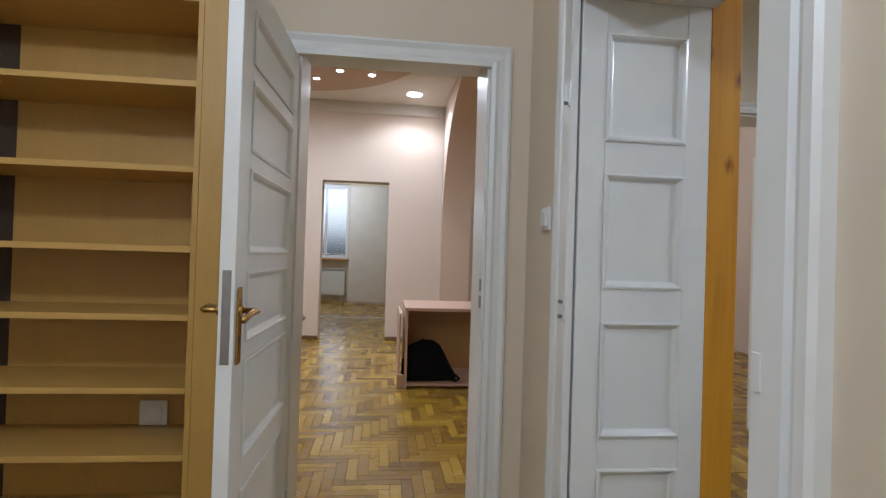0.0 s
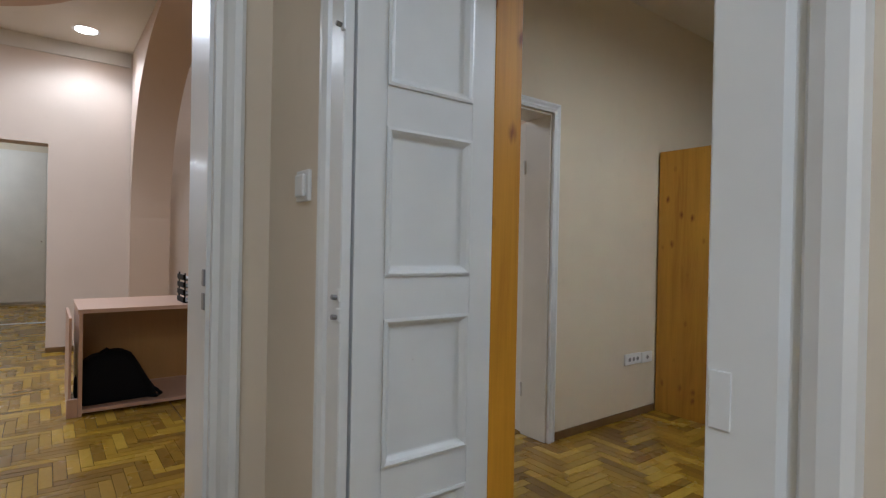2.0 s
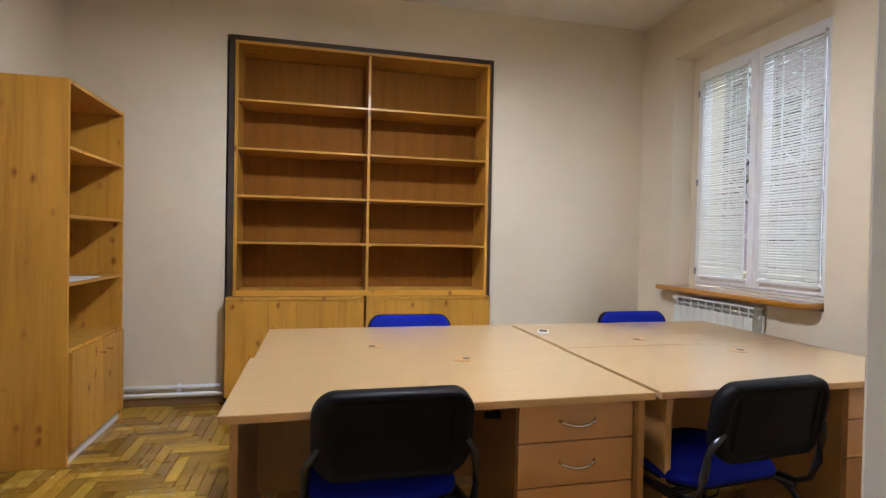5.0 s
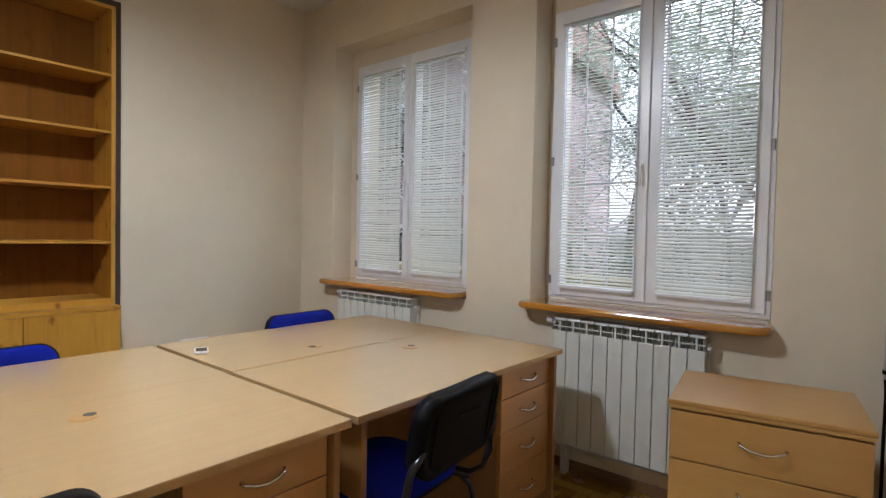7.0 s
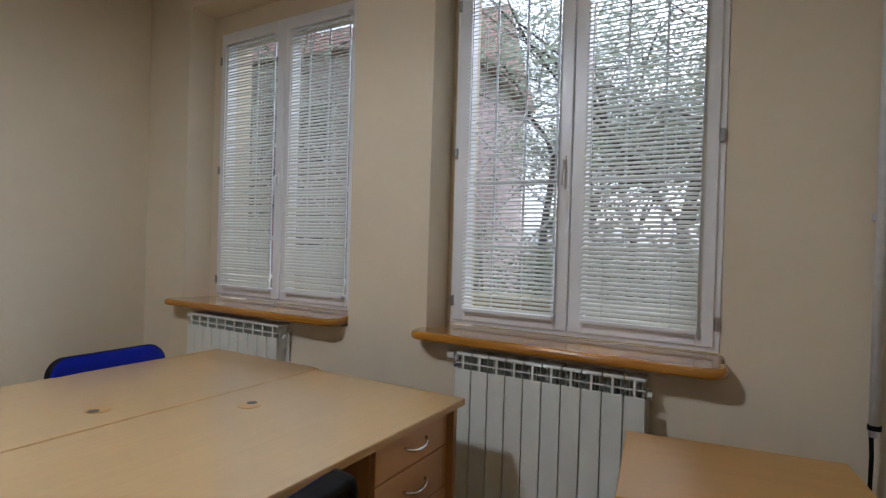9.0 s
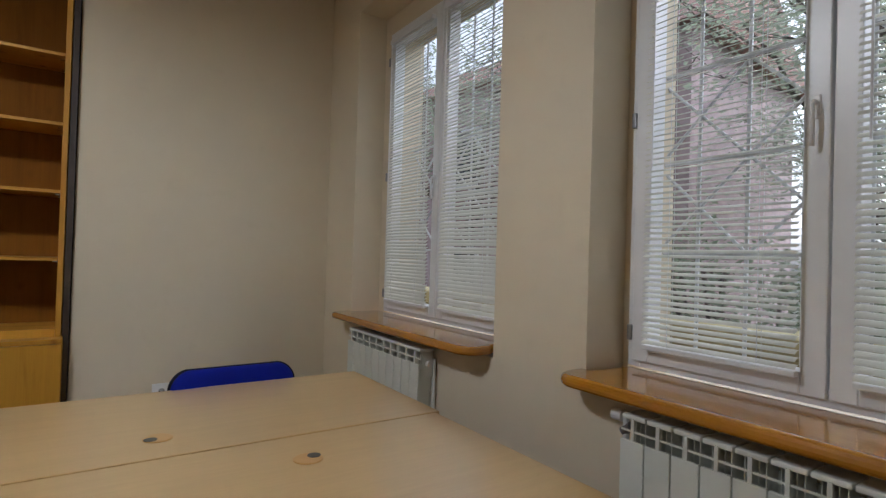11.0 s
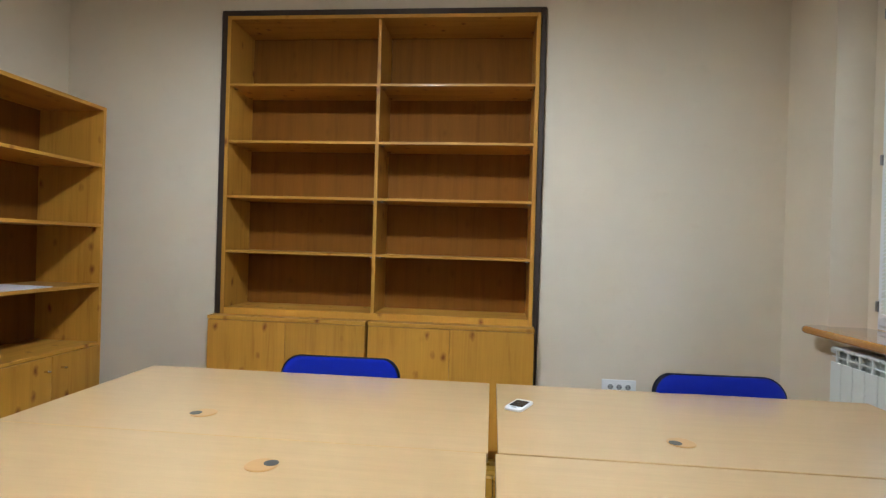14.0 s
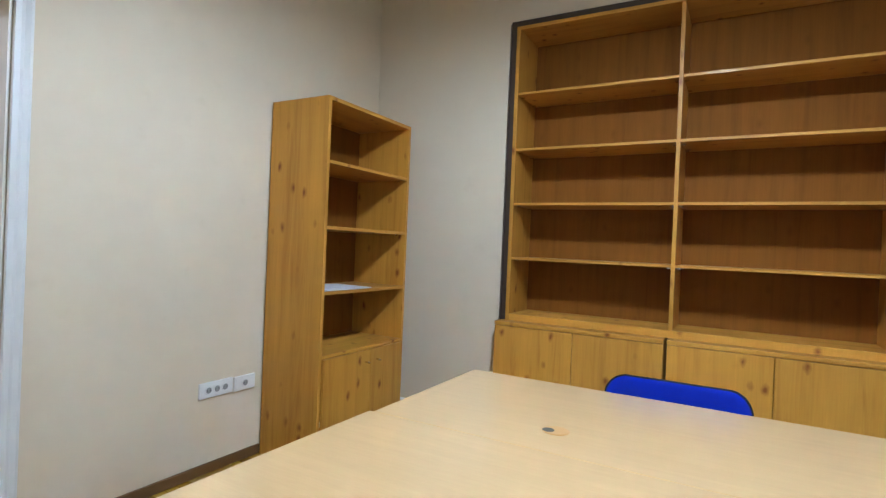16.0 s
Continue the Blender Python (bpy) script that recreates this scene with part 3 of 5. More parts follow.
# ---- hall shelf unit ----
hall_shelf = tagged(thing("open_shelf_unit"), "tall pale oak open shelf unit, empty", "shelf")
SX0, SX1, SY0, SY1 = -1.95, -0.674, 1.70, 2.03
part("side_panel", block(SX1 - 0.018, SX1, SY0, SY1, 0, 2.35, 0.001), OAK_Z, hall_shelf)
part("side_panel", block(SX0, SX0 + 0.018, SY0, SY1, 0, 2.35, 0.001), OAK_Z, hall_shelf)
part("end_panel", block(SX1 + 0.0005, -0.600, SY0 + 0.001, SY1, 0, 2.35, 0.001), OAK_Z, hall_shelf)
part("back_panel", block(-1.425, SX1 - 0.018, SY1 - 0.012, SY1 - 0.004, 0, 2.35), OAK_Z, hall_shelf)
# black sheet stands in for the darkness of an opening past the back
part("back_panel", block(SX0 + 0.018, -1.427, SY1 - 0.010, SY1 - 0.004, 0, 2.35), DARK_FRAME, hall_shelf, "black sheet painted as the dark opening past the back panel")
for z in (0.06, 0.345, 0.605, 0.82, 1.055, 1.275, 1.535, 1.812, 2.09, 2.33):
    part("shelf_board", block(SX0 + 0.019, SX1 - 0.019, SY0 + 0.003, SY1 - 0.013, z - 0.02, z, 0.001), OAK_X, hall_shelf)
wire_box = tagged(thing("wall_socket", pose(-0.91, SY1 - 0.013, 0.646)), "square white socket on the back of a shelf unit", "socket")
part("plate", block(-0.05, 0.05, -0.010, 0, -0.05, 0.05, 0.004), PLASTIC, wire_box)
part("cover", block(-0.03, 0.03, -0.014, -0.009, -0.028, 0.028, 0.003), PLASTIC, wire_box)


# ---- built-in bookcase on the east wall ----
bookcase = tagged(thing("built_in_bookcase"), "large empty honey pine bookcase above low cupboards", "bookcase")
BF, BB, BY0, BY1, BZ = 4.775, 5.12, -0.335, 1.605, 2.655
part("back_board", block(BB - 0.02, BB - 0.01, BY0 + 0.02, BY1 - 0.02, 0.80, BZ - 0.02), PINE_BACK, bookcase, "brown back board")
part("side_panel", block(BF, BB - 0.021, BY0, BY0 + 0.024, 0.79, BZ, 0.001), PINE, bookcase)
part("side_panel", block(BF, BB - 0.021, BY1 - 0.024, BY1, 0.79, BZ, 0.001), PINE, bookcase)
part("divider", block(BF, BB - 0.021, 0.622, 0.643, 0.832, BZ - 0.026, 0.001), PINE, bookcase)
part("top_board", block(BF, BB - 0.021, BY0 + 0.025, BY1 - 0.025, BZ - 0.022, BZ, 0.001), PINE_Y, bookcase)
part("bottom_board", block(BF, BB - 0.021, BY0 + 0.025, BY1 - 0.025, 0.79, 0.831, 0.001), PINE_Y, bookcase)
for a, b in ((BY0 + 0.025, 0.6215), (0.6435, BY1 - 0.025)):
    for z in (2.236, 1.882, 1.537, 1.193):
        part("shelf_board", block(BF + 0.004, BB - 0.022, a, b, z - 0.018, z - 0.002, 0.001), PINE_Y, bookcase)
        for py in (a + 0.012, b - 0.012):
            for px in (BF + 0.06, BB - 0.08):
                part("shelf_pin", block(px - 0.006, px + 0.006, py - 0.011, py + 0.011, z - 0.026, z - 0.0185), CHROME, bookcase)
for a, b in ((-0.345, 0.640), (0.655, 1.645)):
    cup = tagged(thing("low_cupboard"), "knotty pine low cupboard under a built-in bookcase", "cupboard", "low cupboards under the bookcase")
    part("body", block(4.722, 5.10, a, b, 0.06, 0.765, 0.001), PINE, cup)
    part("top_board", block(4.70, 5.10, a, b, 0.766, 0.788, 0.002), PINE_Y, cup)
    part("plinth", block(4.75, 5.08, a + 0.01, b - 0.01, 0, 0.059), PINE_Y, cup)
    mid = (a + b) / 2
    for c, d, s in ((a + 0.002, mid - 0.002, 1), (mid + 0.002, b - 0.002, -1)):
        dr = part("door", block(4.702, 4.7215, c, d, 0.065, 0.762, 0.002), PINE, cup)
frame_strip = tagged(thing("dark_surround"), "dark brown strip framing the built-in bookcase", "trim", kind="structure")
for x0, x1, y0, y1, z0, z1 in ((4.79, 5.0, BY1 + 0.004, 1.647, 0.0, 2.695), (4.79, 5.0, -0.368, BY0 - 0.004, 0.0, 2.695), (4.79, 5.0, BY0 - 0.003, BY1 + 0.003, BZ + 0.004, 2.695)):
    part("strip", block(x0, x1, y0, y1, z0, z1), DARK_FRAME, frame_strip)

# ---- narrow bookcase in the corner ----
narrow = tagged(thing("narrow_bookcase"), "narrow knotty pine bookcase with two low doors", "bookcase")
X0, X1, Y0, Y1, H = 3.80, 4.607, 2.268, 2.695, 2.03
part("side_panel", block(X0, X0 + 0.022, Y0, Y1, 0, H, 0.001), PINE, narrow)
part("side_panel", block(X1 - 0.022, X1, Y0, Y1, 0, H, 0.001), PINE, narrow)
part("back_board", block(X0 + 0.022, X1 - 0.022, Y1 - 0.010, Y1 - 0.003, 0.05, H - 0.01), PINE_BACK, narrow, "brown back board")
part("top_board", block(X0 + 0.0225, X1 - 0.0225, Y0, Y1 - 0.011, H - 0.022, H, 0.001), PINE_X, narrow)
for z in (1.685, 1.325, 0.965, 0.615):
    part("shelf_board", block(X0 + 0.0225, X1 - 0.0225, Y0 + 0.002, Y1 - 0.011, z - 0.018, z, 0.001), PINE_X, narrow)
    for px in (X0 + 0.03, X1 - 0.03):
        part("shelf_pin", block(px - 0.008, px + 0.008, Y0 + 0.06, Y0 + 0.072, z - 0.027, z - 0.0185), CHROME, narrow)
part("plinth", block(X0 + 0.0225, X1 - 0.0225, Y0 + 0.012, Y0 + 0.03, 0, 0.068), PVC, narrow, "pale grey plinth strip")
for a, b, hx in ((X0 + 0.024, 4.236, 4.19), (4.240, X1 - 0.024, 4.30)):
    dr = part("door", block(a, b, Y0 - 0.016, Y0 + 0.001, 0.072, 0.5955, 0.002), PINE, narrow)
    part("handle", rod([(hx, Y0 - 0.016, 0.525), (hx, Y0 - 0.036, 0.525), (hx + 0.012, Y0 - 0.040, 0.522)], 0.006, 8), CHROME, dr)
papers = tagged(thing("paper_stack"), "thin stack of white papers on a bookcase shelf", "papers")
for k, (dx, rz) in enumerate(((0, 0), (0.008, 2), (-0.006, -1.5))):
    part("sheet", block(-0.21, 0.21, -0.148, 0.148, k * 0.0025, k * 0.0025 + 0.002), PAPER, papers, m=pose(4.05 + dx, 2.43, 0.966, 0, 0, rz))


# ---- desks ----
def desk(y0, y1, front, back, drawers, hole, label):
    """front: x of the side at which one sits; drawers: (y0, y1) of a drawer stack or None."""
    d = tagged(thing("office_desk"), label, "desk", "four desks pushed together")
    s = 1 if back > front else -1
    xa, xb = sorted((front, back))
    top = part("desktop", block(xa, xb, y0, y1, 0.715, 0.74, 0.002), BEECH_TOP, d)
    part("edge_band", block(front - s * 0.001, front + s * 0.0015, y0 + 0.001, y1 - 0.001, 0.7165, 0.7365), BEECH_EDGE, d)
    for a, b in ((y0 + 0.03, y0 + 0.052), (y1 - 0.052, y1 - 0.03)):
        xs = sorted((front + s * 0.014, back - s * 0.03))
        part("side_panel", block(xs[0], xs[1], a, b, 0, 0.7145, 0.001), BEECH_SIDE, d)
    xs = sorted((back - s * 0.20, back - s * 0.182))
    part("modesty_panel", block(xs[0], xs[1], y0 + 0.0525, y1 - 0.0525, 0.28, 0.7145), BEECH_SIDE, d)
    hx, hy = hole
    ring = lathe([(0.030, 0.7402), (0.0375, 0.7402), (0.0375, 0.7418), (0.034, 0.7428), (0.0, 0.7428)], 28, (hx, hy, 0))
    grommet = part("cable_cap", ring, BEECH_EDGE, d, "round cable cap")
    part("cable_slot", lathe([(0.0, 0.7429), (0.017, 0.7429), (0.017, 0.7434), (0.0, 0.7434)], 20, (0, 0, 0)), HOLE_SHADE, grommet, "dark cable slot", pose(hx + s * 0.010, hy - s * 0.019, 0.0, 0, 0, 0))
    if drawers:
        a, b = drawers
        xs = sorted((front + s * 0.058, back - s * 0.21))
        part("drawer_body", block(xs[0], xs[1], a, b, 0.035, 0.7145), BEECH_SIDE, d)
        z = 0.708
        for h in (0.125, 0.145, 0.185, 0.195):
            fx = sorted((front + s * 0.038, front + s * 0.0575))
            f = part("drawer_front", block(fx[0], fx[1], a + 0.002, b - 0.002, z - h + 0.004, z, 0.002), BEECH_FRONT, d)
            c, hz, hx2 = (a + b) / 2, z - h * 0.5, front + s * 0.038
            part("handle", rod([(hx2, c - 0.062, hz + 0.008), (hx2 - s * 0.014, c - 0.056, hz + 0.004), (hx2 - s * 0.022, c - 0.03, hz - 0.004), (hx2 - s * 0.024, c, hz - 0.007),
                                (hx2 - s * 0.022, c + 0.03, hz - 0.004), (hx2 - s * 0.014, c + 0.056, hz + 0.004), (hx2, c + 0.062, hz + 0.008)], 0.005, 8), CHROME, f, "bow-shaped nickel handle", smooth=True)
            z -= h
    return d


desk_nw = desk(-0.088, 1.262, 2.205, 2.921, (-0.033, 0.378), (2.762, 0.419), "beech desk with drawers, joined to three others")
desk(-1.405, -0.110, 2.205, 2.921, (-1.352, -0.935), (2.744, -0.907), "beech desk with drawers beside a radiator")
desk(-0.092, 1.247, 3.605, 2.9218, None, (3.084, 0.740), "beech desk before the built-in bookcase")
desk(-1.425, -0.117, 3.605, 2.9285, None, (3.079, -0.608), "beech desk near the corner by the window")
part("lock", rod([(2.42, 0.379, 0.625), (2.42, 0.40, 0.625)], 0.016, 14), BLACK, desk_nw, "black cabinet lock with a key")
part("key", block(2.416, 2.424, 0.40, 0.432, 0.612, 0.637, 0.002), BLACK, desk_nw)

phone = tagged(thing("mobile_phone", pose(3.323, -0.188, 0.7405, 0, 0, -25)), "white mobile phone lying on a desk", "phone")
part("body", loops_mesh([[(x * s, y * s, z) for x, y in rounded_outline(0.115, 0.058, 0.011)] for s, z in ((0.96, 0), (1, 0.003), (1, 0.007), (0.96, 0.0095))]), PLASTIC, phone)
part("screen", block(-0.03, 0.038, -0.022, 0.022, 0.0095, 0.0101), SCREEN, phone, "dark phone screen")
part("button", block(-0.046, -0.038, -0.008, 0.008, 0.0095, 0.0101), ZINC, phone)


# ---- cables lying under the desks ----
cables = tagged(thing("cable_coil", pose(3.04, -0.70, 0)), "loose grey cables coiled on the floor under desks", "cable")
crnd = random.Random(8)
for k in range(4):
    ph, r, ox, oy = crnd.uniform(0, 6), crnd.uniform(0.10, 0.19), crnd.uniform(-0.06, 0.06), crnd.uniform(-0.10, 0.10)
    loop = [(ox + r * math.cos(a + ph) * (1 + 0.15 * math.sin(3 * a)), oy + 1.3 * r * math.sin(a + ph), 0.006 + 0.009 * k + 0.004 * math.sin(2 * a)) for a in [q * math.tau / 22 for q in range(20)]]
    part("cable", rod(loop, 0.004, 6), (PIPE, BLACK)[k % 2], cables, smooth=True)


# ---- chairs ----
def pad(w, h, layers, r, bow=0.0, sag=0.0):
    """A cushion in the x-z plane facing -y: layers of (scale, y); bow bends it round z, sag lifts its lower corners."""
    out = [(x, z - 0.45 * x * x if z > 0 else z + sag * x * x) for x, z in rounded_outline(w, h, r, 8)]
    return loops_mesh([[(x * s, y + bow * (x * s) ** 2, z * s) for x, z in out] for s, y in layers])


def office_chair(m, label, w=0.465, rise=0.0):
    """A stacking chair; it faces -y, its origin on the floor between seat and backrest."""
    c = tagged(thing("office_chair", m), label, "chair", "chairs round the desks")
    tilt = pose(0, 0.215, 0.672 + rise, -9, 0, 0)
    h = 0.29
    part("backrest_shell", pad(w, h, [(0.80, 0.027), (0.86, 0.029), (0.875, 0.033), (0.955, 0.033), (0.985, 0.028), (1.0, 0.018), (1.0, -0.013)], 0.062, -0.35, 0.9), BLACK, c, "black plastic back shell with a raised rim", tilt, True)
    part("backrest_cushion", pad(w - 0.01, h - 0.01, [(1.0, -0.0125), (1.0, -0.016), (0.965, -0.024), (0.88, -0.031), (0.55, -0.035)], 0.062, -0.35, 0.9), BLUE, c, "royal blue upholstered backrest", tilt, True)
    part("shell_ridge", block(-0.06, 0.06, 0.026, 0.031, 0.048, 0.053, 0.001), BLACK, c, m=tilt)
    for s in (-1, 1):
        part("shell_rib", block(s * 0.165 - 0.003, s * 0.165 + 0.003, 0.014, 0.021, -0.08, 0.09, 0.001), BLACK, c, m=tilt)
    seat = pose(0, -0.095, 0.455, -90, 0, 0)
    part("seat_cushion", pad(0.465, 0.425, [(0.55, -0.024), (0.9, -0.021), (0.97, -0.012), (1.0, 0.0), (1.0, 0.012)], 0.095), BLUE, c, "royal blue seat cushion", seat, True)
    part("seat_shell", pad(0.46, 0.42, [(1.0, 0.0125), (0.99, 0.024), (0.9, 0.032)], 0.095), BLACK, c, "black plastic seat pan", seat, True)
    for s in (-1, 1):
        part("back_post", rod([(s * 0.235, -0.02, 0.415), (s * 0.242, 0.12, 0.42), (s * 0.246, 0.168, 0.45), (s * 0.246, 0.19, 0.52), (s * 0.240, 0.205, 0.595 + rise), (s * 0.205, 0.222, 0.655 + rise)], 0.010, 8, rx=0.016), STEEL_BLACK, c, smooth=True)
        part("front_leg", rod([(s * 0.235, 0.12, 0.405), (s * 0.235, -0.22, 0.405), (s * 0.24, -0.26, 0.385), (s * 0.25, -0.295, 0.012)], 0.011, 8), STEEL_BLACK, c, smooth=True)
        part("rear_leg", rod([(s * 0.235, -0.10, 0.403), (s * 0.235, 0.08, 0.40), (s * 0.24, 0.12, 0.37), (s * 0.25, 0.215, 0.012)], 0.011, 8), STEEL_BLACK, c, smooth=True)
        for fy in (-0.296, 0.216):
            part("rubber_foot", lathe([(0.014, 0.0), (0.016, 0.004), (0.013, 0.028)], 12, (s * 0.25, fy, 0)), BLACK, c)
    for y in (-0.16, 0.04):
        part("cross_bar", rod([(-0.235, y, 0.405), (0.235, y, 0.405)], 0.010, 8), STEEL_BLACK, c)
    return c


chair = office_chair(pose(2.345, 0.788, 0, 0, 0, 90), "black-backed office chair with a royal blue seat at a desk", 0.455, 0.011)
copy_thing(chair, pose(2.259, -0.368, 0, 0, 0, 96))
chair = office_chair(pose(3.42, 0.49, 0, 0, 0, -90), "office chair with a royal blue backrest behind a desk", 0.47)
copy_thing(chair, pose(3.42, -0.935, 0, 0, 0, -88))


# ---- drawer chest by the wall ----
chest = tagged(thing("drawer_chest", pose(1.578, -0.937, 0, 0, 0, 8.4)), "beech drawer chest with bow handles standing askew by the wall", "drawer chest")
part("top", block(-0.555, 0, -0.462, 0, 0.726, 0.742, 0.003), BEECH_FRONT_X, chest)
part("edge_strip", block(-0.553, -0.002, -0.026, -0.003, 0.714, 0.7255), OAK_X, chest, "pale edge strip")
part("body", block(-0.549, -0.006, -0.457, -0.027, 0.03, 0.7175), BEECH_SIDE, chest)
part("plinth", block(-0.525, -0.03, -0.44, -0.05, 0, 0.0295), BEECH_SIDE, chest)
z = 0.704
for h in (0.165, 0.165, 0.165, 0.165):
    f = part("drawer_front", block(-0.549, -0.006, -0.0265, -0.007, z - h + 0.004, z, 0.002), BEECH_FRONT_X, chest)
    hz = z - h * 0.48
    part("handle", rod([(-0.34, -0.007, hz + 0.010), (-0.333, 0.007, hz + 0.005), (-0.305, 0.016, hz - 0.004), (-0.275, 0.018, hz - 0.007), (-0.245, 0.016, hz - 0.004), (-0.217, 0.007, hz + 0.005), (-0.21, -0.007, hz + 0.010)], 0.005, 8), CHROME, f, "bow-shaped nickel handle", smooth=True)
    z -= h


# ---- windows, sills, blinds ----
def window(name, xa, xb, label):
    """Two sashes in a white frame set back in the recess; xa < xb."""
    w = tagged(thing(name), label, "window", kind="structure")
    yf, yb, z0, z1 = -1.925, -2.0, 0.915, 2.60
    f = 0.045
    for a, b, c, d in ((xa, xa + f, z0, z1), (xb - f, xb, z0, z1), (xa + f, xb - f, z0, z0 + f), (xa + f, xb - f, z1 - f, z1)):
        part("window_frame", block(a, b, yb, yf - 0.012, c, d, 0.003), PVC, w)
    mid = (xa + xb) / 2
    for a, b in ((xa + 0.022, mid - 0.003), (mid + 0.003, xb - 0.022)):
        s = 0.058
        sash = part("sash", block(a, a + s, yb + 0.006, yf, z0 + 0.02, z1 - 0.02, 0.004), PVC, w)
        for p, q, c, d in ((b - s, b, z0 + 0.02, z1 - 0.02), (a + s, b - s, z0 + 0.02, z0 + 0.02 + s), (a + s, b - s, z1 - 0.02 - s, z1 - 0.02)):
            part("sash_rail", block(p, q, yb + 0.0061, yf - 0.0001, c, d, 0.004), PVC, sash)
        pane = part("pane", block(a + s - 0.008, b - s + 0.008, -1.972, -1.966, z0 + 0.07, z1 - 0.07), GLASS, sash)
        pane.visible_shadow = False
    part("handle_base", block(mid + 0.024, mid + 0.042, yf, yf + 0.006, 1.625, 1.685, 0.003), PVC, w)
    part("handle", rod([(mid + 0.033, yf + 0.004, 1.665), (mid + 0.033, yf + 0.022, 1.665), (mid + 0.033, yf + 0.026, 1.658), (mid + 0.033, yf + 0.026, 1.555)], 0.006, 8), PVC, w, "white window handle", smooth=True)
    for hx in (xa + 0.012, xb - 0.012):
        for z in (1.0, 1.70, 2.4):
            part("hinge", block(hx - 0.008, hx + 0.008, yf - 0.012, yf + 0.004, z, z + 0.05, 0.003), ZINC, w)
    return w


window("window_1", 3.145, 4.325, "white two-sash window with venetian blinds")
window("window_2", 1.425, 2.575, "white two-sash window with venetian blinds")


for a, b, c, d in ((3.0615, 3.1435, 0.866, 2.719), (4.3265, 4.3985, 0.866, 2.719), (1.4015, 1.4235, 0.866, 2.719), (2.5765, 2.5985, 0.866, 2.719), (3.1445, 4.3255, 2.6015, 2.719), (1.4245, 2.5755, 2.6015, 2.719)):
    structure("window_reveal", block(a, b, -2.176, -1.942, c, d), OFFICE_WALL, "cream plaster closing the window recess round its frame", "wall")


def sill(x0, x1, label):
    pts = []
    yb, yf, r = -1.93, -1.635, 0.07
    for k in range(9):
        a = radians(90 * k / 8)
        pts.append((x1 - r + r * math.cos(a), yf - r + r * math.sin(a)))
    for k in range(9):
        a = radians(90 + 90 * k / 8)
        pts.append((x0 + r + r * math.cos(a), yf - r + r * math.sin(a)))
    pts += [(x0, S_WALL + 0.001), (x0 + 0.02, S_WALL + 0.001), (x0 + 0.02, yb), (x1 - 0.05, yb), (x1 - 0.05, S_WALL + 0.001), (x1, S_WALL + 0.001)]
    cx, cy = (x0 + x1) / 2, -1.76
    def shrink(i):
        return [(cx + (x - cx) * (1 - i / 0.6), y - (i if y > -1.7 else 0)) for x, y in pts]
    bm = loops_mesh([[(x, y, z) for x, y in shrink(i)] for i, z in ((0.014, 0.874), (0.005, 0.876), (0.001, 0.882), (0.0, 0.890), (0.001, 0.899), (0.004, 0.906), (0.010, 0.910), (0.016, 0.911))])
    s = tagged(part("window_sill", bm, SILL), label, "window sill", "varnished window sills", kind="structure")
    return s


sill(3.07, 4.45, "glossy honey varnished wooden window sill")
sill(1.386, 2.63, "glossy honey varnished wooden window sill")


def blind(x0, x1, tilt, lean, label):
    b = tagged(thing("venetian_blind"), label, "blind", "venetian blinds on the window sashes")
    y = -1.905
    z0, z1 = 0.985, 2.505
    part("headrail", block(x0 - 0.006, x1 + 0.006, y - 0.013, y + 0.013, z1, z1 + 0.024, 0.002), PVC, b)
    part("bottom_rail", block(x0, x1, y - 0.012, y + 0.012, z0 - 0.004, z0 + 0.012, 0.003), PVC, b)
    bm = bmesh.new()
    w = 0.0120
    rows = [(-w, 0.0), (-w * 0.5, 0.0018), (0, 0.0024), (w * 0.5, 0.0018), (w, 0.0)]
    A = [bm.verts.new((x0, q, h)) for q, h in rows]
    B = [bm.verts.new((x1, q, h)) for q, h in rows]
    C = [bm.verts.new((x0, q, h - 0.0006)) for q, h in rows]
    D = [bm.verts.new((x1, q, h - 0.0006)) for q, h in rows]
    for k in range(4):
        bm.faces.new((A[k], A[k + 1], B[k + 1], B[k]))
        bm.faces.new((C[k], C[k + 1], D[k + 1], D[k]))
    bm.faces.new((A[0], B[0], D[0], C[0]))
    bm.faces.new((A[4], B[4], D[4], C[4]))
    me = mesh_of("slat", bm, SLAT)
    n = 84
    rnd = random.Random(int(x0 * 100))
    for k in range(n):
        o = new("slat", me)
        o.parent = b
        o.matrix_basis = pose(0, y, z0 + 0.022 + (z1 - z0 - 0.03) * k / (n - 1), tilt + rnd.uniform(-lean, lean), rnd.uniform(-0.04, 0.04), 0)
    for cx in (x0 + 0.09, x1 - 0.09):
        for dy in (-0.0128, 0.0128):
            part("ladder_cord", rod([(cx, y + dy, z0), (cx, y + dy, z1)], 0.0009, 5), PVC, b)
    part("tilt_wand", rod([(x1 - 0.03, y + 0.018, z1), (x1 - 0.03, y + 0.019, 1.55)], 0.003, 6), PVC, b)
    return b


blind(3.223, 3.676, -43, 0.35, "half-closed white venetian blind in a window sash")
blind(3.800, 4.247, -43, 0.35, "half-closed white venetian blind in a window sash")
blind(1.503, 1.941, -36, 0.5, "half-closed white venetian blind in a window sash")
blind(2.059, 2.497, -22, 0.5, "opened white venetian blind in a window sash")


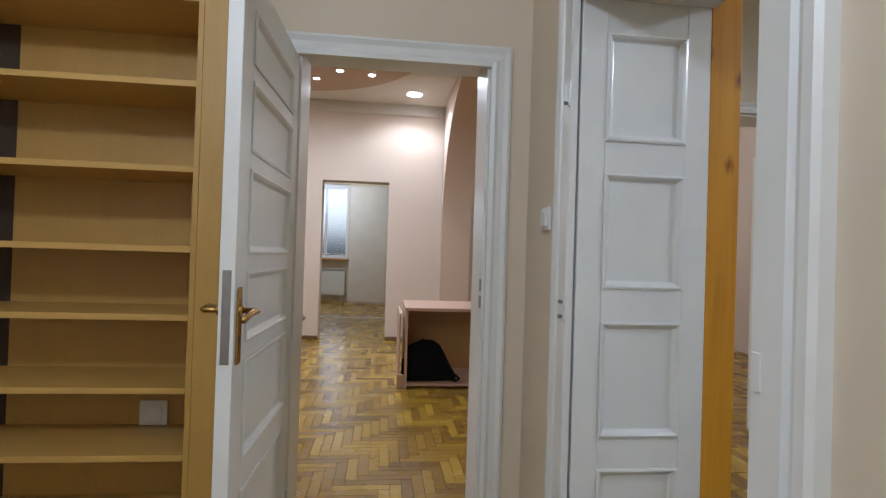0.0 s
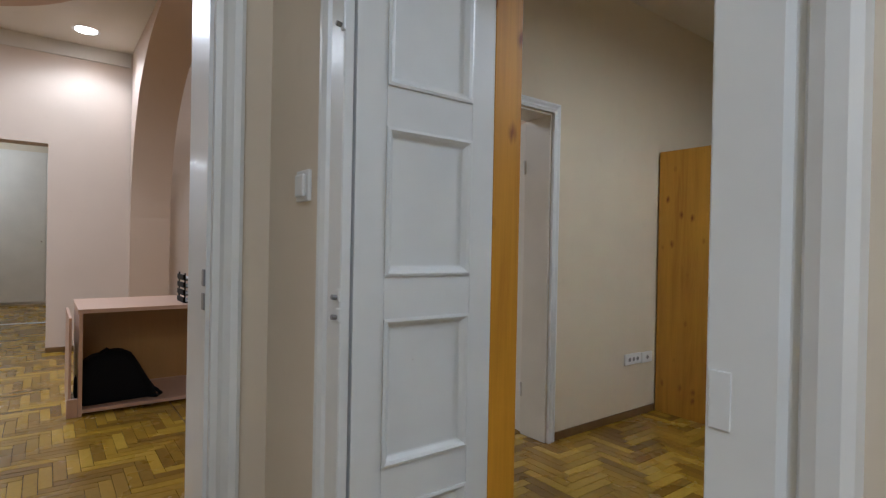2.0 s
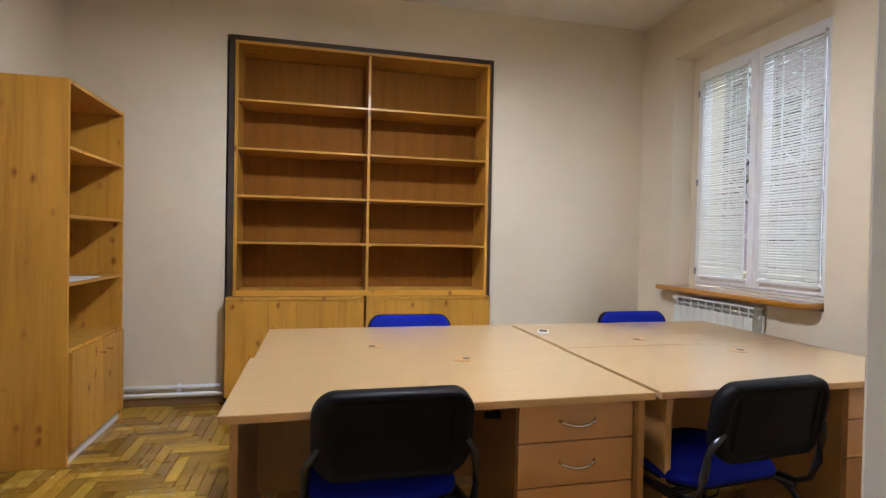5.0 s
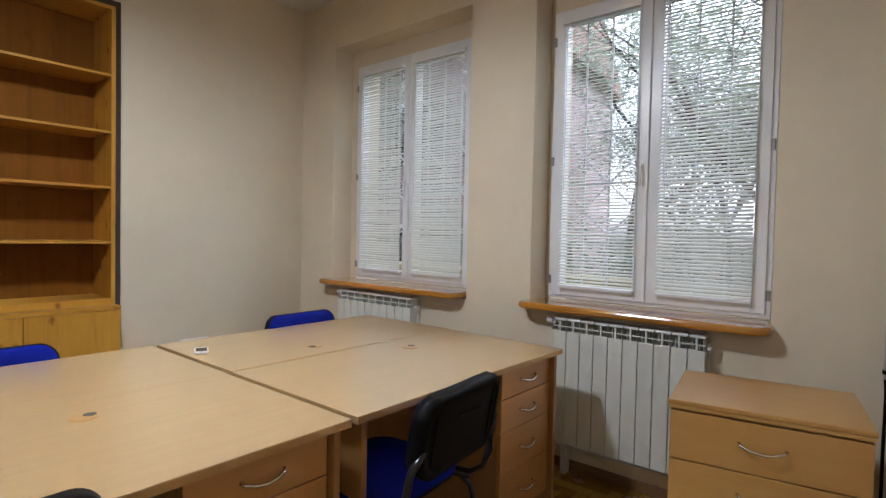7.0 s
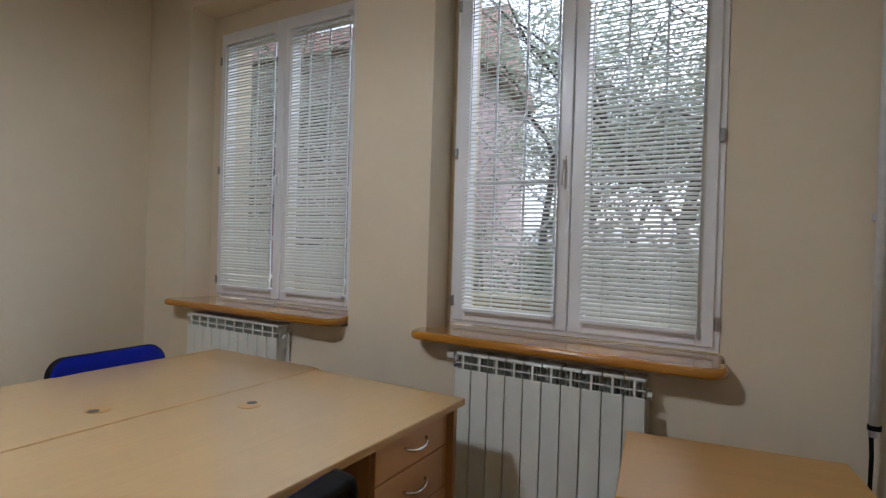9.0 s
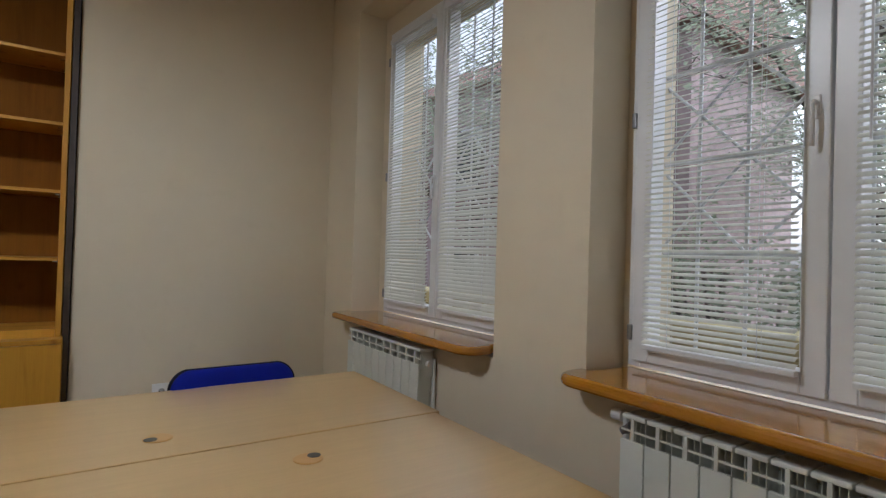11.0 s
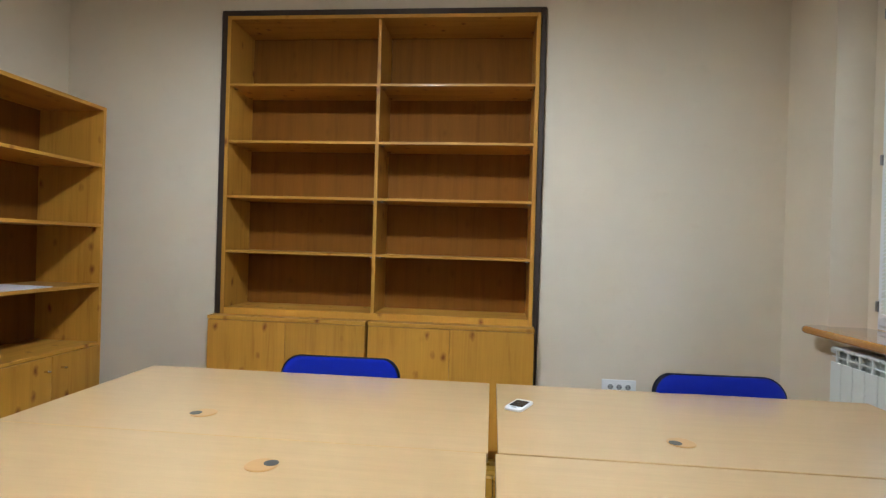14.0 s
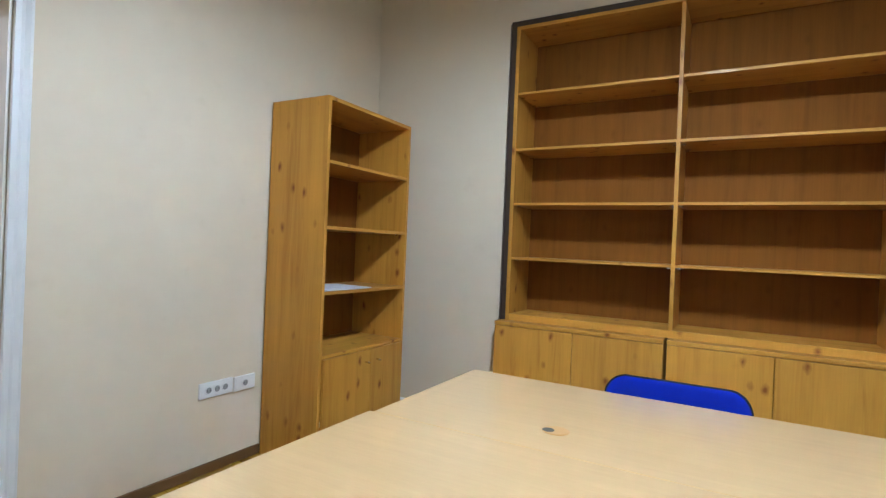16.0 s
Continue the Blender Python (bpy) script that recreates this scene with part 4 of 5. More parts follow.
# ---- radiators ----
def radiator(x0, n, label):
    r = tagged(thing("radiator", pose(x0, -1.655, 0.054)), label, "radiator", "radiators under the windows")
    step = 0.0755
    bmA = bmesh.new()
    mid = step / 2
    add_box(bmA, 0.0015, step - 0.0025, -0.010, 0.0, 0.12, 0.722, 0.002)
    add_box(bmA, mid - 0.008, mid + 0.008, -0.090, -0.009, 0.12, 0.70)
    add_box(bmA, 0.002, step - 0.003, -0.095, -0.088, 0.12, 0.74)
    add_box(bmA, 0.0012, step - 0.0022, -0.088, -0.006, 0.776, 0.789, 0.004)
    add_box(bmA, mid - 0.005, mid + 0.005, -0.012, -0.003, 0.71, 0.78, 0.001)
    add_box(bmA, 0.0, step, -0.010, -0.006, 0.744, 0.749)
    for fx in (0.2, 0.4, 0.6, 0.8):
        add_box(bmA, fx * step - 0.001, fx * step + 0.001, -0.085, -0.030, 0.66, 0.777)
    add_box(bmA, 0.008, step - 0.009, -0.078, -0.028, 0.125, 0.165, 0.012)
    me = mesh_of("section", bmA, RADIATOR)
    for k in range(n):
        o = new("section", me)
        o.parent = r
        o.matrix_basis = pose(k * step, 0, 0)
    w = n * step
    part("valve_body", rod([(w, -0.053, 0.745), (w + 0.028, -0.053, 0.722)], 0.013, 12), ZINC, r)
    part("valve_knob", rod([(w + 0.028, -0.053, 0.765), (w + 0.060, -0.053, 0.765)], 0.017, 14), PLASTIC, r, "white valve knob")
    part("pipe", rod([(w + 0.018, -0.053, 0.765), (w + 0.018, -0.053, 0.06), (w + 0.018, -0.09, 0.05)], 0.009, 8), PIPE, r)
    part("end_plug", rod([(0, -0.053, 0.722), (-0.014, -0.053, 0.722)], 0.014, 10), PLASTIC, r)
    part("return_pipe", rod([(w + 0.018, -0.085, 0.08), (-0.05, -0.085, 0.08)], 0.010, 8), PIPE, r)
    for k in (1, n - 2):
        part("bracket", block(k * step, k * step + 0.02, -0.104, -0.09, 0.68, 0.72), ZINC, r)
    part("foot", block(step, step + 0.03, -0.08, -0.03, -0.054, 0.13), PIPE, r)
    part("foot", block(w - step, w - step + 0.03, -0.08, -0.03, -0.054, 0.13), PIPE, r)
    return r


rad = radiator(1.633, 10, "white sectioned aluminium radiator under a window sill")
copy_thing(rad, pose(3.445, -1.655, 0.054))

# ---- pipes ----
riser = tagged(thing("heating_riser"), "grey painted vertical pipe in the room corner", "pipe")
part("tube", rod([(1.005, -1.715, 0.76), (1.005, -1.715, 3.10)], 0.0140, 16), PIPE, riser, smooth=True)
part("clamp", rod([(1.005, -1.715, 0.78), (1.005, -1.715, 0.795)], 0.0175, 16), BLACK, riser)
part("cable", rod([(1.012, -1.716, 0.77), (1.008, -1.72, 0.70), (1.01, -1.73, 0.5), (1.01, -1.735, 0.0)], 0.006, 8), BLACK, riser, "black cable end")
for z in (1.4, 2.4):
    part("bracket", block(1.002, 1.022, S_WALL, -1.727, z, z + 0.02), PIPE, riser)
low_pipes = tagged(thing("heating_pipes"), "two white heating pipes along the foot of the wall", "pipes")
for z in (0.088, 0.142):
    part("tube", rod([(4.785, 1.67, z), (4.785, 2.70, z)], 0.0125, 12), PVC, low_pipes, smooth=True)
for yy in (1.95, 2.6):
    part("bracket", block(4.78, 4.819, yy, yy + 0.02, 0.075, 0.155), PVC, low_pipes)


# ---- sockets ----
def disc(cx, r0, y0, r1, y1, sides=20):
    return loops_mesh([[(cx + r * math.cos(a), y, r * math.sin(a)) for a in [q * math.tau / sides for q in range(sides)]] for r, y in ((r0, y0), (r1, y1))])


def socket_strip(m, w, wells, label):
    """A surface plate w wide; wells: the middles of its round sockets along it."""
    s = tagged(thing("wall_socket", m), label, "socket")
    part("plate", block(0, w, -0.013, 0, -0.041, 0.041, 0.004), PLASTIC, s)
    part("inset", block(0.010, w - 0.010, -0.0155, -0.0125, -0.028, 0.028, 0.0015), PLASTIC, s)
    for cx in wells:
        well = part("well", disc(cx, 0.0215, -0.0150, 0.0205, -0.0175), PLASTIC, s)
        part("well_floor", disc(cx, 0.0165, -0.0170, 0.0160, -0.0181), WELL_SHADE, well, "socket well with its shade painted grey")
        for dx in (-0.0095, 0.0095):
            part("contact_hole", disc(cx + dx, 0.0032, -0.0176, 0.0030, -0.0187, 10), HOLE_SHADE, well)
    return s


socket_strip(pose(3.395, N_WALL, 0.439), 0.205, (0.052, 0.1025, 0.153), "white triple wall socket low on the wall")
socket_strip(pose(3.609, N_WALL, 0.434), 0.142, (0.071,), "small white network socket low on the wall")
socket_strip(pose(E_WALL, -0.757, 0.452, 0, 0, -90), 0.197, (0.048, 0.0985, 0.149), "white triple wall socket behind the desks")
socket_strip(pose(2.98, S_WALL, 0.42, 0, 0, 180), 0.12, (0.06,), "white wall socket between the windows")

# ---- lamps that light the rooms ----
pendant = tagged(thing("pendant_lamp", pose(2.9, 0.52, 0)), "pendant lamp with an opaque shade", "lamp")
part("cord", rod([(0, 0, 2.98), (0, 0, 3.095)], 0.006, 8), BLACK, pendant)
part("shade", lathe([(0.03, 2.985), (0.20, 2.96), (0.30, 2.86), (0.33, 2.712), (0.33, 2.700), (0.322, 2.702), (0.292, 2.852), (0.19, 2.945), (0.02, 2.97)], 40), PVC, pendant, smooth=True)
# made-up base that goes with the far room's fill light
far_fill_mount = tagged(thing("ceiling_lamp", pose(-1.6, 11.8, 0)), "ceiling lamp base added for the far room's fill light", "lamp")
part("base", lathe([(0.05, 3.04), (0.06, 3.10), (0.03, 3.458)], 24), PVC, far_fill_mount)
# fixture added out of view for the assumed hall lamp
unseen_hall_lamp = tagged(thing("ceiling_lamp", pose(-0.75, -0.75, 0)), "unseen round ceiling lamp added to light the hall", "lamp")
part("base", lathe([(0.05, 2.74), (0.06, 2.80), (0.03, 3.048)], 24), PVC, unseen_hall_lamp)


def downlight(x, y, z, r, label):
    d = tagged(thing("downlight", pose(x, y, z)), label, "downlight", "ceiling spotlights")
    part("ring", lathe([(r, 0.0), (r * 1.25, -0.002), (r * 1.3, -0.006), (r * 1.15, -0.007), (r, -0.002)], 28), CHROME if r < 0.06 else PVC, d)
    part("diffuser", lathe([(0.001, -0.003), (r * 0.98, -0.003), (r * 0.98, -0.010), (0.001, -0.012)], 28), FIXTURE, d, "glowing diffuser")
    return d


for x, y in ((-1.245, 6.24), (-0.965, 6.0), (-0.61, 5.83), (-0.255, 5.82), (0.122, 5.65), (-0.653, 6.16), (-0.963, 6.50), (-0.283, 6.24), (-1.4, 6.55), (-1.7, 6.2), (-1.55, 5.8), (-1.1, 5.5)):
    downlight(x, y, 3.391, 0.036, "small glowing round ceiling spotlight")
downlight(0.272, 7.13, 3.462, 0.098, "large glowing round ceiling downlight")

# ---- big room furniture ----
table = tagged(thing("round_table", pose(-1.28, 4.95, 0)), "dark mahogany round pedestal table", "table")
part("tabletop", lathe([(0.40, 0.615), (0.47, 0.622), (0.50, 0.637), (0.50, 0.645), (0.485, 0.655), (0.0, 0.656)], 48), DARK_WOOD, table, smooth=False)
part("apron", lathe([(0.33, 0.555), (0.34, 0.56), (0.34, 0.614), (0.33, 0.614)], 40), DARK_WOOD, table)
part("column", lathe([(0.035, 0.14), (0.06, 0.16), (0.07, 0.22), (0.04, 0.28), (0.032, 0.36), (0.055, 0.42), (0.03, 0.48), (0.06, 0.555)], 24), DARK_WOOD, table, smooth=True)
for k in range(4):
    a = radians(20 + 90 * k)
    pts = [(r * math.cos(a), r * math.sin(a), zz) for r, zz in ((0.03, 0.20), (0.12, 0.21), (0.22, 0.14), (0.30, 0.06), (0.36, 0.035), (0.41, 0.05))]
    part("leg", rod(pts, 0.024, 10), DARK_WOOD, table, smooth=True)
    part("foot", lathe([(0.02, 0.0), (0.024, 0.01), (0.02, 0.03)], 12, (0.37 * math.cos(a), 0.37 * math.sin(a), 0)), DARK_WOOD, table)

side_desk = tagged(thing("side_desk"), "pinkish beech desk, open underneath", "desk")
part("desktop", block(0.145, 1.50, 4.90, 5.72, 0.735, 0.765, 0.002), PINK_BEECH, side_desk)
part("side_panel", block(0.152, 0.176, 4.92, 5.70, 0.0, 0.734, 0.001), PINK_BEECH, side_desk)
part("side_panel", block(1.47, 1.494, 4.92, 5.70, 0.0, 0.734, 0.001), PINK_BEECH, side_desk)
part("floor_board", block(0.177, 1.469, 4.93, 5.66, 0.02, 0.045, 0.001), PINK_BEECH, side_desk)
part("back_panel", block(0.177, 1.469, 5.60, 5.62, 0.05, 0.734), BEECH_SIDE, side_desk)
part("outer_panel", block(0.095, 0.112, 4.96, 5.70, 0.0, 0.70, 0.001), PINK_BEECH, side_desk)
part("foot_rail", block(0.085, 0.150, 4.92, 4.945, 0.0, 0.13, 0.002), PINK_BEECH, side_desk)
bag = tagged(thing("black_bag", pose(0.42, 5.20, 0.046)), "slumped black bag under a desk", "bag")
out = rounded_outline(0.48, 0.34, 0.08)
part("body", loops_mesh([[(x * s - 0.22 * z + 0.025 * math.sin(z * 11 + x * 9), y * s + 0.02 * math.sin(6 * x + 4 * z), z + 0.012 * math.sin(9 * x) * (z > 0.2)) for x, y in out] for s, z in ((0.98, 0), (1.03, 0.05), (0.98, 0.15), (0.89, 0.24), (0.76, 0.305), (0.50, 0.345), (0.15, 0.35))]), BLACK_CLOTH, bag, smooth=True)
part("strap", rod([(0.16, -0.16, 0.02), (0.24, -0.20, 0.012), (0.28, -0.14, 0.015), (0.24, -0.10, 0.05)], 0.012, 8), BLACK_CLOTH, bag)
part("strap", rod([(-0.13, 0, 0.34), (-0.08, 0, 0.375), (-0.02, 0, 0.34)], 0.010, 8), BLACK_CLOTH, bag)
tray = tagged(thing("letter_tray", pose(1.0, 5.12, 0.766)), "stack of black letter trays on a desk", "letter tray")
for k in range(4):
    part("tray", block(-0.16, 0.16, -0.12, 0.12, k * 0.06, k * 0.06 + 0.008, 0.002), BLACK, tray)
    for s in (-1, 1):
        part("tray_side", block(s * 0.16 - 0.004, s * 0.16 + 0.004, -0.12, 0.12, k * 0.06 + 0.008, k * 0.06 + 0.045), BLACK, tray)
    for s in (-0.15, 0.15):
        for q in (-0.11, 0.11):
            part("riser", block(s - 0.005, s + 0.005, q - 0.005, q + 0.005, k * 0.06 - 0.0, k * 0.06 + 0.06), BLACK, tray)
    part("papers", block(-0.14, 0.14, -0.11, 0.10, k * 0.06 + 0.0085, k * 0.06 + 0.022), PAPER, tray)

# room beyond: wardrobe, window, radiator
wardrobe = tagged(thing("white_cupboard"), "plain white tall cupboard by a window", "cupboard")
part("body", block(-0.93, 0.85, 13.10, 13.595, 0, 2.9, 0.002), CREAM, wardrobe)
for a, b in ((-0.928, -0.04), (-0.036, 0.848)):
    d = part("door", block(a, b, 13.08, 13.0995, 0.05, 2.88, 0.003), CREAM, wardrobe)
    part("knob", rod([(b - 0.06, 13.08, 1.2), (b - 0.06, 13.05, 1.2)], 0.012, 10), CHROME, d)
far_window = tagged(thing("window_3"), "white window with a sheer blind in a far room", "window", kind="structure")
for a, b, c, d in ((-2.14, -2.07, 1.11, 2.99), (-1.07, -1.0, 1.11, 2.99), (-2.07, -1.07, 1.11, 1.18), (-2.07, -1.07, 2.92, 2.99), (-1.60, -1.54, 1.18, 2.92)):
    part("window_frame", block(a, b, 13.66, 13.72, c, d, 0.003), PVC, far_window)
fp = part("pane", block(-2.08, -1.06, 13.69, 13.695, 1.17, 2.93), GLASS, far_window)
fp.visible_shadow = False
far_sill = tagged(part("window_sill", block(-2.2, -0.95, 13.42, 13.66, 1.05, 1.09, 0.008), SILL), "wooden window sill in a far room", "window sill", kind="structure")
far_blind = tagged(thing("roller_blind"), "sheer white blind in a far window", "blind")
part("cassette", block(-2.05, -1.09, 13.63, 13.655, 2.86, 2.91, 0.004), PVC, far_blind)
bm = bmesh.new()
for k in range(34):
    add_box(bm, -2.04, -1.10, 13.636, 13.650, 1.22 + k * 0.049, 1.222 + k * 0.049)
part("slats", bm, SLAT, far_blind)
part("bottom_rail", block(-2.04, -1.10, 13.634, 13.652, 1.20, 1.215, 0.002), PVC, far_blind)
copy_thing(rad, pose(-1.05, 13.48, 0.054, 0, 0, 180))

# ---- wall damage high on the east wall ----
rnd = random.Random(5)
PATCH_Y0, PATCH_Y1, PATCH_Z = 1.86, 2.36, 3.083
crack = tagged(thing("plaster_damage"), "cracked and patched plaster high on the wall", "plaster damage", kind="structure")
pts = [(E_WALL - 0.002, PATCH_Y1 - (PATCH_Y1 - PATCH_Y0) * k / 14, PATCH_Z + rnd.uniform(-0.006, 0.006)) for k in range(15)]
part("crack", rod(pts, 0.004, 5), BARK, crack, "brown crack line")
out = [((0.055 + rnd.uniform(-0.014, 0.014)) * math.cos(a), (0.05 + rnd.uniform(-0.012, 0.012)) * math.sin(a)) for a in [k * math.tau / 18 for k in range(18)]]
part("patch", loops_mesh([[(x, PATCH_Y0 - 0.03 + u, PATCH_Z - 0.05 + v) for u, v in out] for x in (E_WALL - 0.003, E_WALL + 0.001)]), CEILING, crack, "pale filler patch")


# ---- outside the windows ----
structure("ground", block(-60, 60, -90, -2.2, -1.2, -1.0), GROUND, "bare yard ground", "ground")


def grille(x0, x1, label):
    g = tagged(thing("window_grille"), label, "window grille", "window grilles")
    y, z0, z1, r = -2.13, 0.93, 2.58, 0.0065
    n = 8
    step = (x1 - x0) / n
    for k in range(n + 1):
        part("upright", rod([(x0 + k * step, y, z0), (x0 + k * step, y, z1)], r, 6), GRILLE, g)
    for z in (z0, 1.29, 1.60, 1.91, z1):
        part("cross_bar", rod([(x0, y + 0.006, z), (x1, y + 0.006, z)], r, 6), GRILLE, g)
    for row, z in enumerate((1.29, 1.445, 1.60, 1.755)):
        for k in range(n):
            a, b = x0 + k * step, x0 + (k + 1) * step
            up = (k + row + 1) % 2
            part("diagonal", rod([(a, y - 0.006, z if up else z + 0.155), (b, y - 0.006, z + 0.155 if up else z)], r * 0.9, 6), GRILLE, g)
    return g


grille(1.347, 2.611, "white welded window grille with diagonal bars")
grille(3.10, 4.364, "white welded window grille with diagonal bars")

garden_wall = tagged(thing("garden_wall"), "low beige rendered wall outside the window", "wall")
part("masonry", block(-6, 12, -2.75, -2.55, -1.0, 0.92, 0.01), STONE, garden_wall)
part("coping", block(-6, 12, -2.80, -2.50, 0.922, 1.0, 0.01), STONE, garden_wall)


def house(m, w, d, h, label):
    b = tagged(thing("brick_house", m), label, "house")
    part("wall", block(-w / 2, w / 2, -d / 2, d / 2, 0, h), BRICK, b)
    bm = bmesh.new()
    v = [bm.verts.new(p) for p in ((-w / 2 - 0.3, -d / 2 - 0.3, h), (w / 2 + 0.3, -d / 2 - 0.3, h), (w / 2 + 0.3, d / 2 + 0.3, h), (-w / 2 - 0.3, d / 2 + 0.3, h), (-w / 2 - 0.3, 0, h + 2), (w / 2 + 0.3, 0, h + 2))]
    for q in ((0, 1, 5, 4), (2, 3, 4, 5), (0, 3, 4), (1, 2, 5), (0, 1, 2, 3)):
        bm.faces.new([v[i] for i in q])
    part("roof", bm, ROOF, b)
    for k in range(4):
        for z in (1.0, 4.0):
            x = -w / 2 + w * (k + 0.5) / 4
            wd = part("window", block(x - 0.55, x + 0.55, d / 2 + 0.001, d / 2 + 0.06, z, z + 1.5), PVC, b)
            part("pane", block(x - 0.45, x + 0.45, d / 2 + 0.061, d / 2 + 0.075, z + 0.1, z + 1.4), SCREEN, wd)
    return b


house(pose(11.6, -11.5, -1.0, 0, 0, 8), 9, 6, 6.5, "red brick house behind the trees")
house(pose(-13, -22, -1.0, 0, 0, -8), 10, 6, 6.0, "red brick house behind the trees")


def tree(m, h, count, seed, label):
    rnd = random.Random(seed)
    t = tagged(thing("garden_tree", m), label, "tree", "trees outside the windows")
    bm = bmesh.new()
    limbs = []

    def limb(p, d, length, r, depth):
        pts, q = [p.copy()], p.copy()
        for _ in range(4):
            d2 = (d + Vector((rnd.uniform(-0.25, 0.25), rnd.uniform(-0.25, 0.25), rnd.uniform(-0.1, 0.2)))).normalized()
            q = q + d2 * length / 4
            pts.append(q.copy())
        n = 6
        rings = []
        for i, c in enumerate(pts):
            rr = r * (1 - 0.17 * i)
            rings.append([bm.verts.new(c + Vector((rr * math.cos(k * math.tau / n), rr * math.sin(k * math.tau / n), 0))) for k in range(n)])
        for A, B in zip(rings, rings[1:]):
            for k in range(n):
                bm.faces.new((A[k], A[(k + 1) % n], B[(k + 1) % n], B[k]))
        limbs.append((pts, depth))
        if depth < 3:
            for _ in range(4 if depth else 7):
                i = rnd.randint(2, 4)
                a = rnd.uniform(0, math.tau)
                nd = Vector((math.cos(a), math.sin(a), rnd.uniform(0.05, 0.8))).normalized()
                limb(pts[i].copy(), nd, length * rnd.uniform(0.45, 0.7), r * 0.45, depth + 1)

    limb(Vector((0, 0, 0)), Vector((0, 0, 1)), h * 0.5, 0.11, 0)
    part("trunk", bm, BARK, t)
    tips = [q for pts, dep in limbs if dep >= 2 for q in pts[1:]]
    verts, faces = [], []
    for _ in range(count):
        c = rnd.choice(tips) + Vector((rnd.gauss(0, 0.42), rnd.gauss(0, 0.42), rnd.gauss(0, 0.36)))
        a, b2 = rnd.uniform(0, math.tau), rnd.uniform(-0.9, 0.9)
        u = Vector((math.cos(a), math.sin(a), b2 * 0.5)).normalized() * rnd.uniform(0.028, 0.06)
        w = u.cross(Vector((rnd.uniform(-1, 1), rnd.uniform(-1, 1), 1))).normalized() * u.length * 0.42
        i = len(verts)
        verts += [c - u, c + w * 0.9, c + u, c - w * 0.9]
        faces.append((i, i + 1, i + 2, i + 3))
    me = bpy.data.meshes.new("crown")
    me.from_pydata([tuple(v) for v in verts], [], faces)
    me.materials.append(LEAF)
    cr = new("crown", me)
    cr.parent = t
    cr["kind"] = "stuff"
    return t


big_tree = tree(pose(2.2, -7.2, -1.0), 10.5, 11000, 3, "leafy garden tree with a dense crown")
copy_thing(big_tree, pose(4.6, -8.6, -1.0, 0, 0, 120))
copy_thing(big_tree, pose(-0.6, -8.0, -1.0, 0, 0, 240))
for x, y, a in ((3.4, -11.5, 200), (5.2, -13.5, 20), (0.8, -12.0, 300), (-2.2, -14.0, 250), (-3.2, -11.0, 80), (9.7, -6.4, 45)):
    copy_thing(big_tree, pose(x, y, -1.0, 0, 0, a))


def shrub(m, count, seed):
    """Loose evergreen shrub: short stems and a cloud of leaves, denser low down."""
    rnd = random.Random(seed)
    t = tagged(thing("garden_shrub", m), "dense green shrub growing behind the garden wall", "shrub", "shrubs outside the windows")
    for _ in range(6):
        a, r = rnd.uniform(0, math.tau), rnd.uniform(0.2, 0.8)
        part("stem", rod([(0.1 * math.cos(a), 0.1 * math.sin(a), 0), (r * math.cos(a), r * math.sin(a), 1.2), (r * 1.3 * math.cos(a), r * 1.2 * math.sin(a), 2.2)], 0.02, 6), BARK, t)
    clumps = [Vector((rnd.uniform(-1.0, 1.0), rnd.uniform(-0.6, 0.6), rnd.uniform(0.3, 2.6) ** 1.0)) for _ in range(60)]
    verts, faces = [], []
    for _ in range(count):
        c = rnd.choice(clumps) + Vector((rnd.gauss(0, 0.2), rnd.gauss(0, 0.2), rnd.gauss(0, 0.18)))
        a = rnd.uniform(0, math.tau)
        u = Vector((math.cos(a), math.sin(a), rnd.uniform(-0.6, 0.6))).normalized() * rnd.uniform(0.025, 0.05)
        w = u.cross(Vector((rnd.uniform(-1, 1), rnd.uniform(-1, 1), 1))).normalized() * u.length * 0.42
        i = len(verts)
        verts += [c - u, c + w, c + u, c - w]
        faces.append((i, i + 1, i + 2, i + 3))
    me = bpy.data.meshes.new("foliage")
    me.from_pydata([tuple(v) for v in verts], [], faces)
    me.materials.append(LEAF)
    cr = new("foliage", me)
    cr.parent = t
    cr["kind"] = "stuff"
    return t


bush = shrub(pose(2.0, -5.2, -1.0), 7000, 5)
for x, y, a in ((0.3, -5.6, 100), (-1.6, -5.3, 200), (3.8, -5.5, 60), (5.5, -6.2, 290), (7.4, -6.6, 150), (-3.6, -6.0, 20), (1.1, -7.0, 250), (-0.7, -7.2, 330)):
    copy_thing(bush, pose(x, y, -1.0, 0, 0, a))


# ---- parquet: herringbone blocks along the walls ----
def herringbone(x0, x1, y0, y1, w=0.062, n=5):
    """Yields (x0, x1, y0, y1) of the blocks of a herringbone field, cut at its borders."""
    L = w * n
    k0, k1 = int((y0 - L) // w) - 1, int((y1 + L) // w) + 1
    for k in range(k0, k1):
        yk = k * w
        j0, j1 = int((x0 - yk - 2 * L) // (2 * L)) - 1, int((x1 - yk + 2 * L) // (2 * L)) + 1
        for j in range(j0, j1):
            bx = yk + j * 2 * L
            for a, b, c, d in ((bx, bx + L, yk, yk + w), (bx + L, bx + L + w, yk + w - L, yk + w)):
                a, b, c, d = max(a, x0), min(b, x1), max(c, y0), min(d, y1)
                if b - a > 0.008 and d - c > 0.008:
                    yield a, b, c, d


BLOCKS = {}


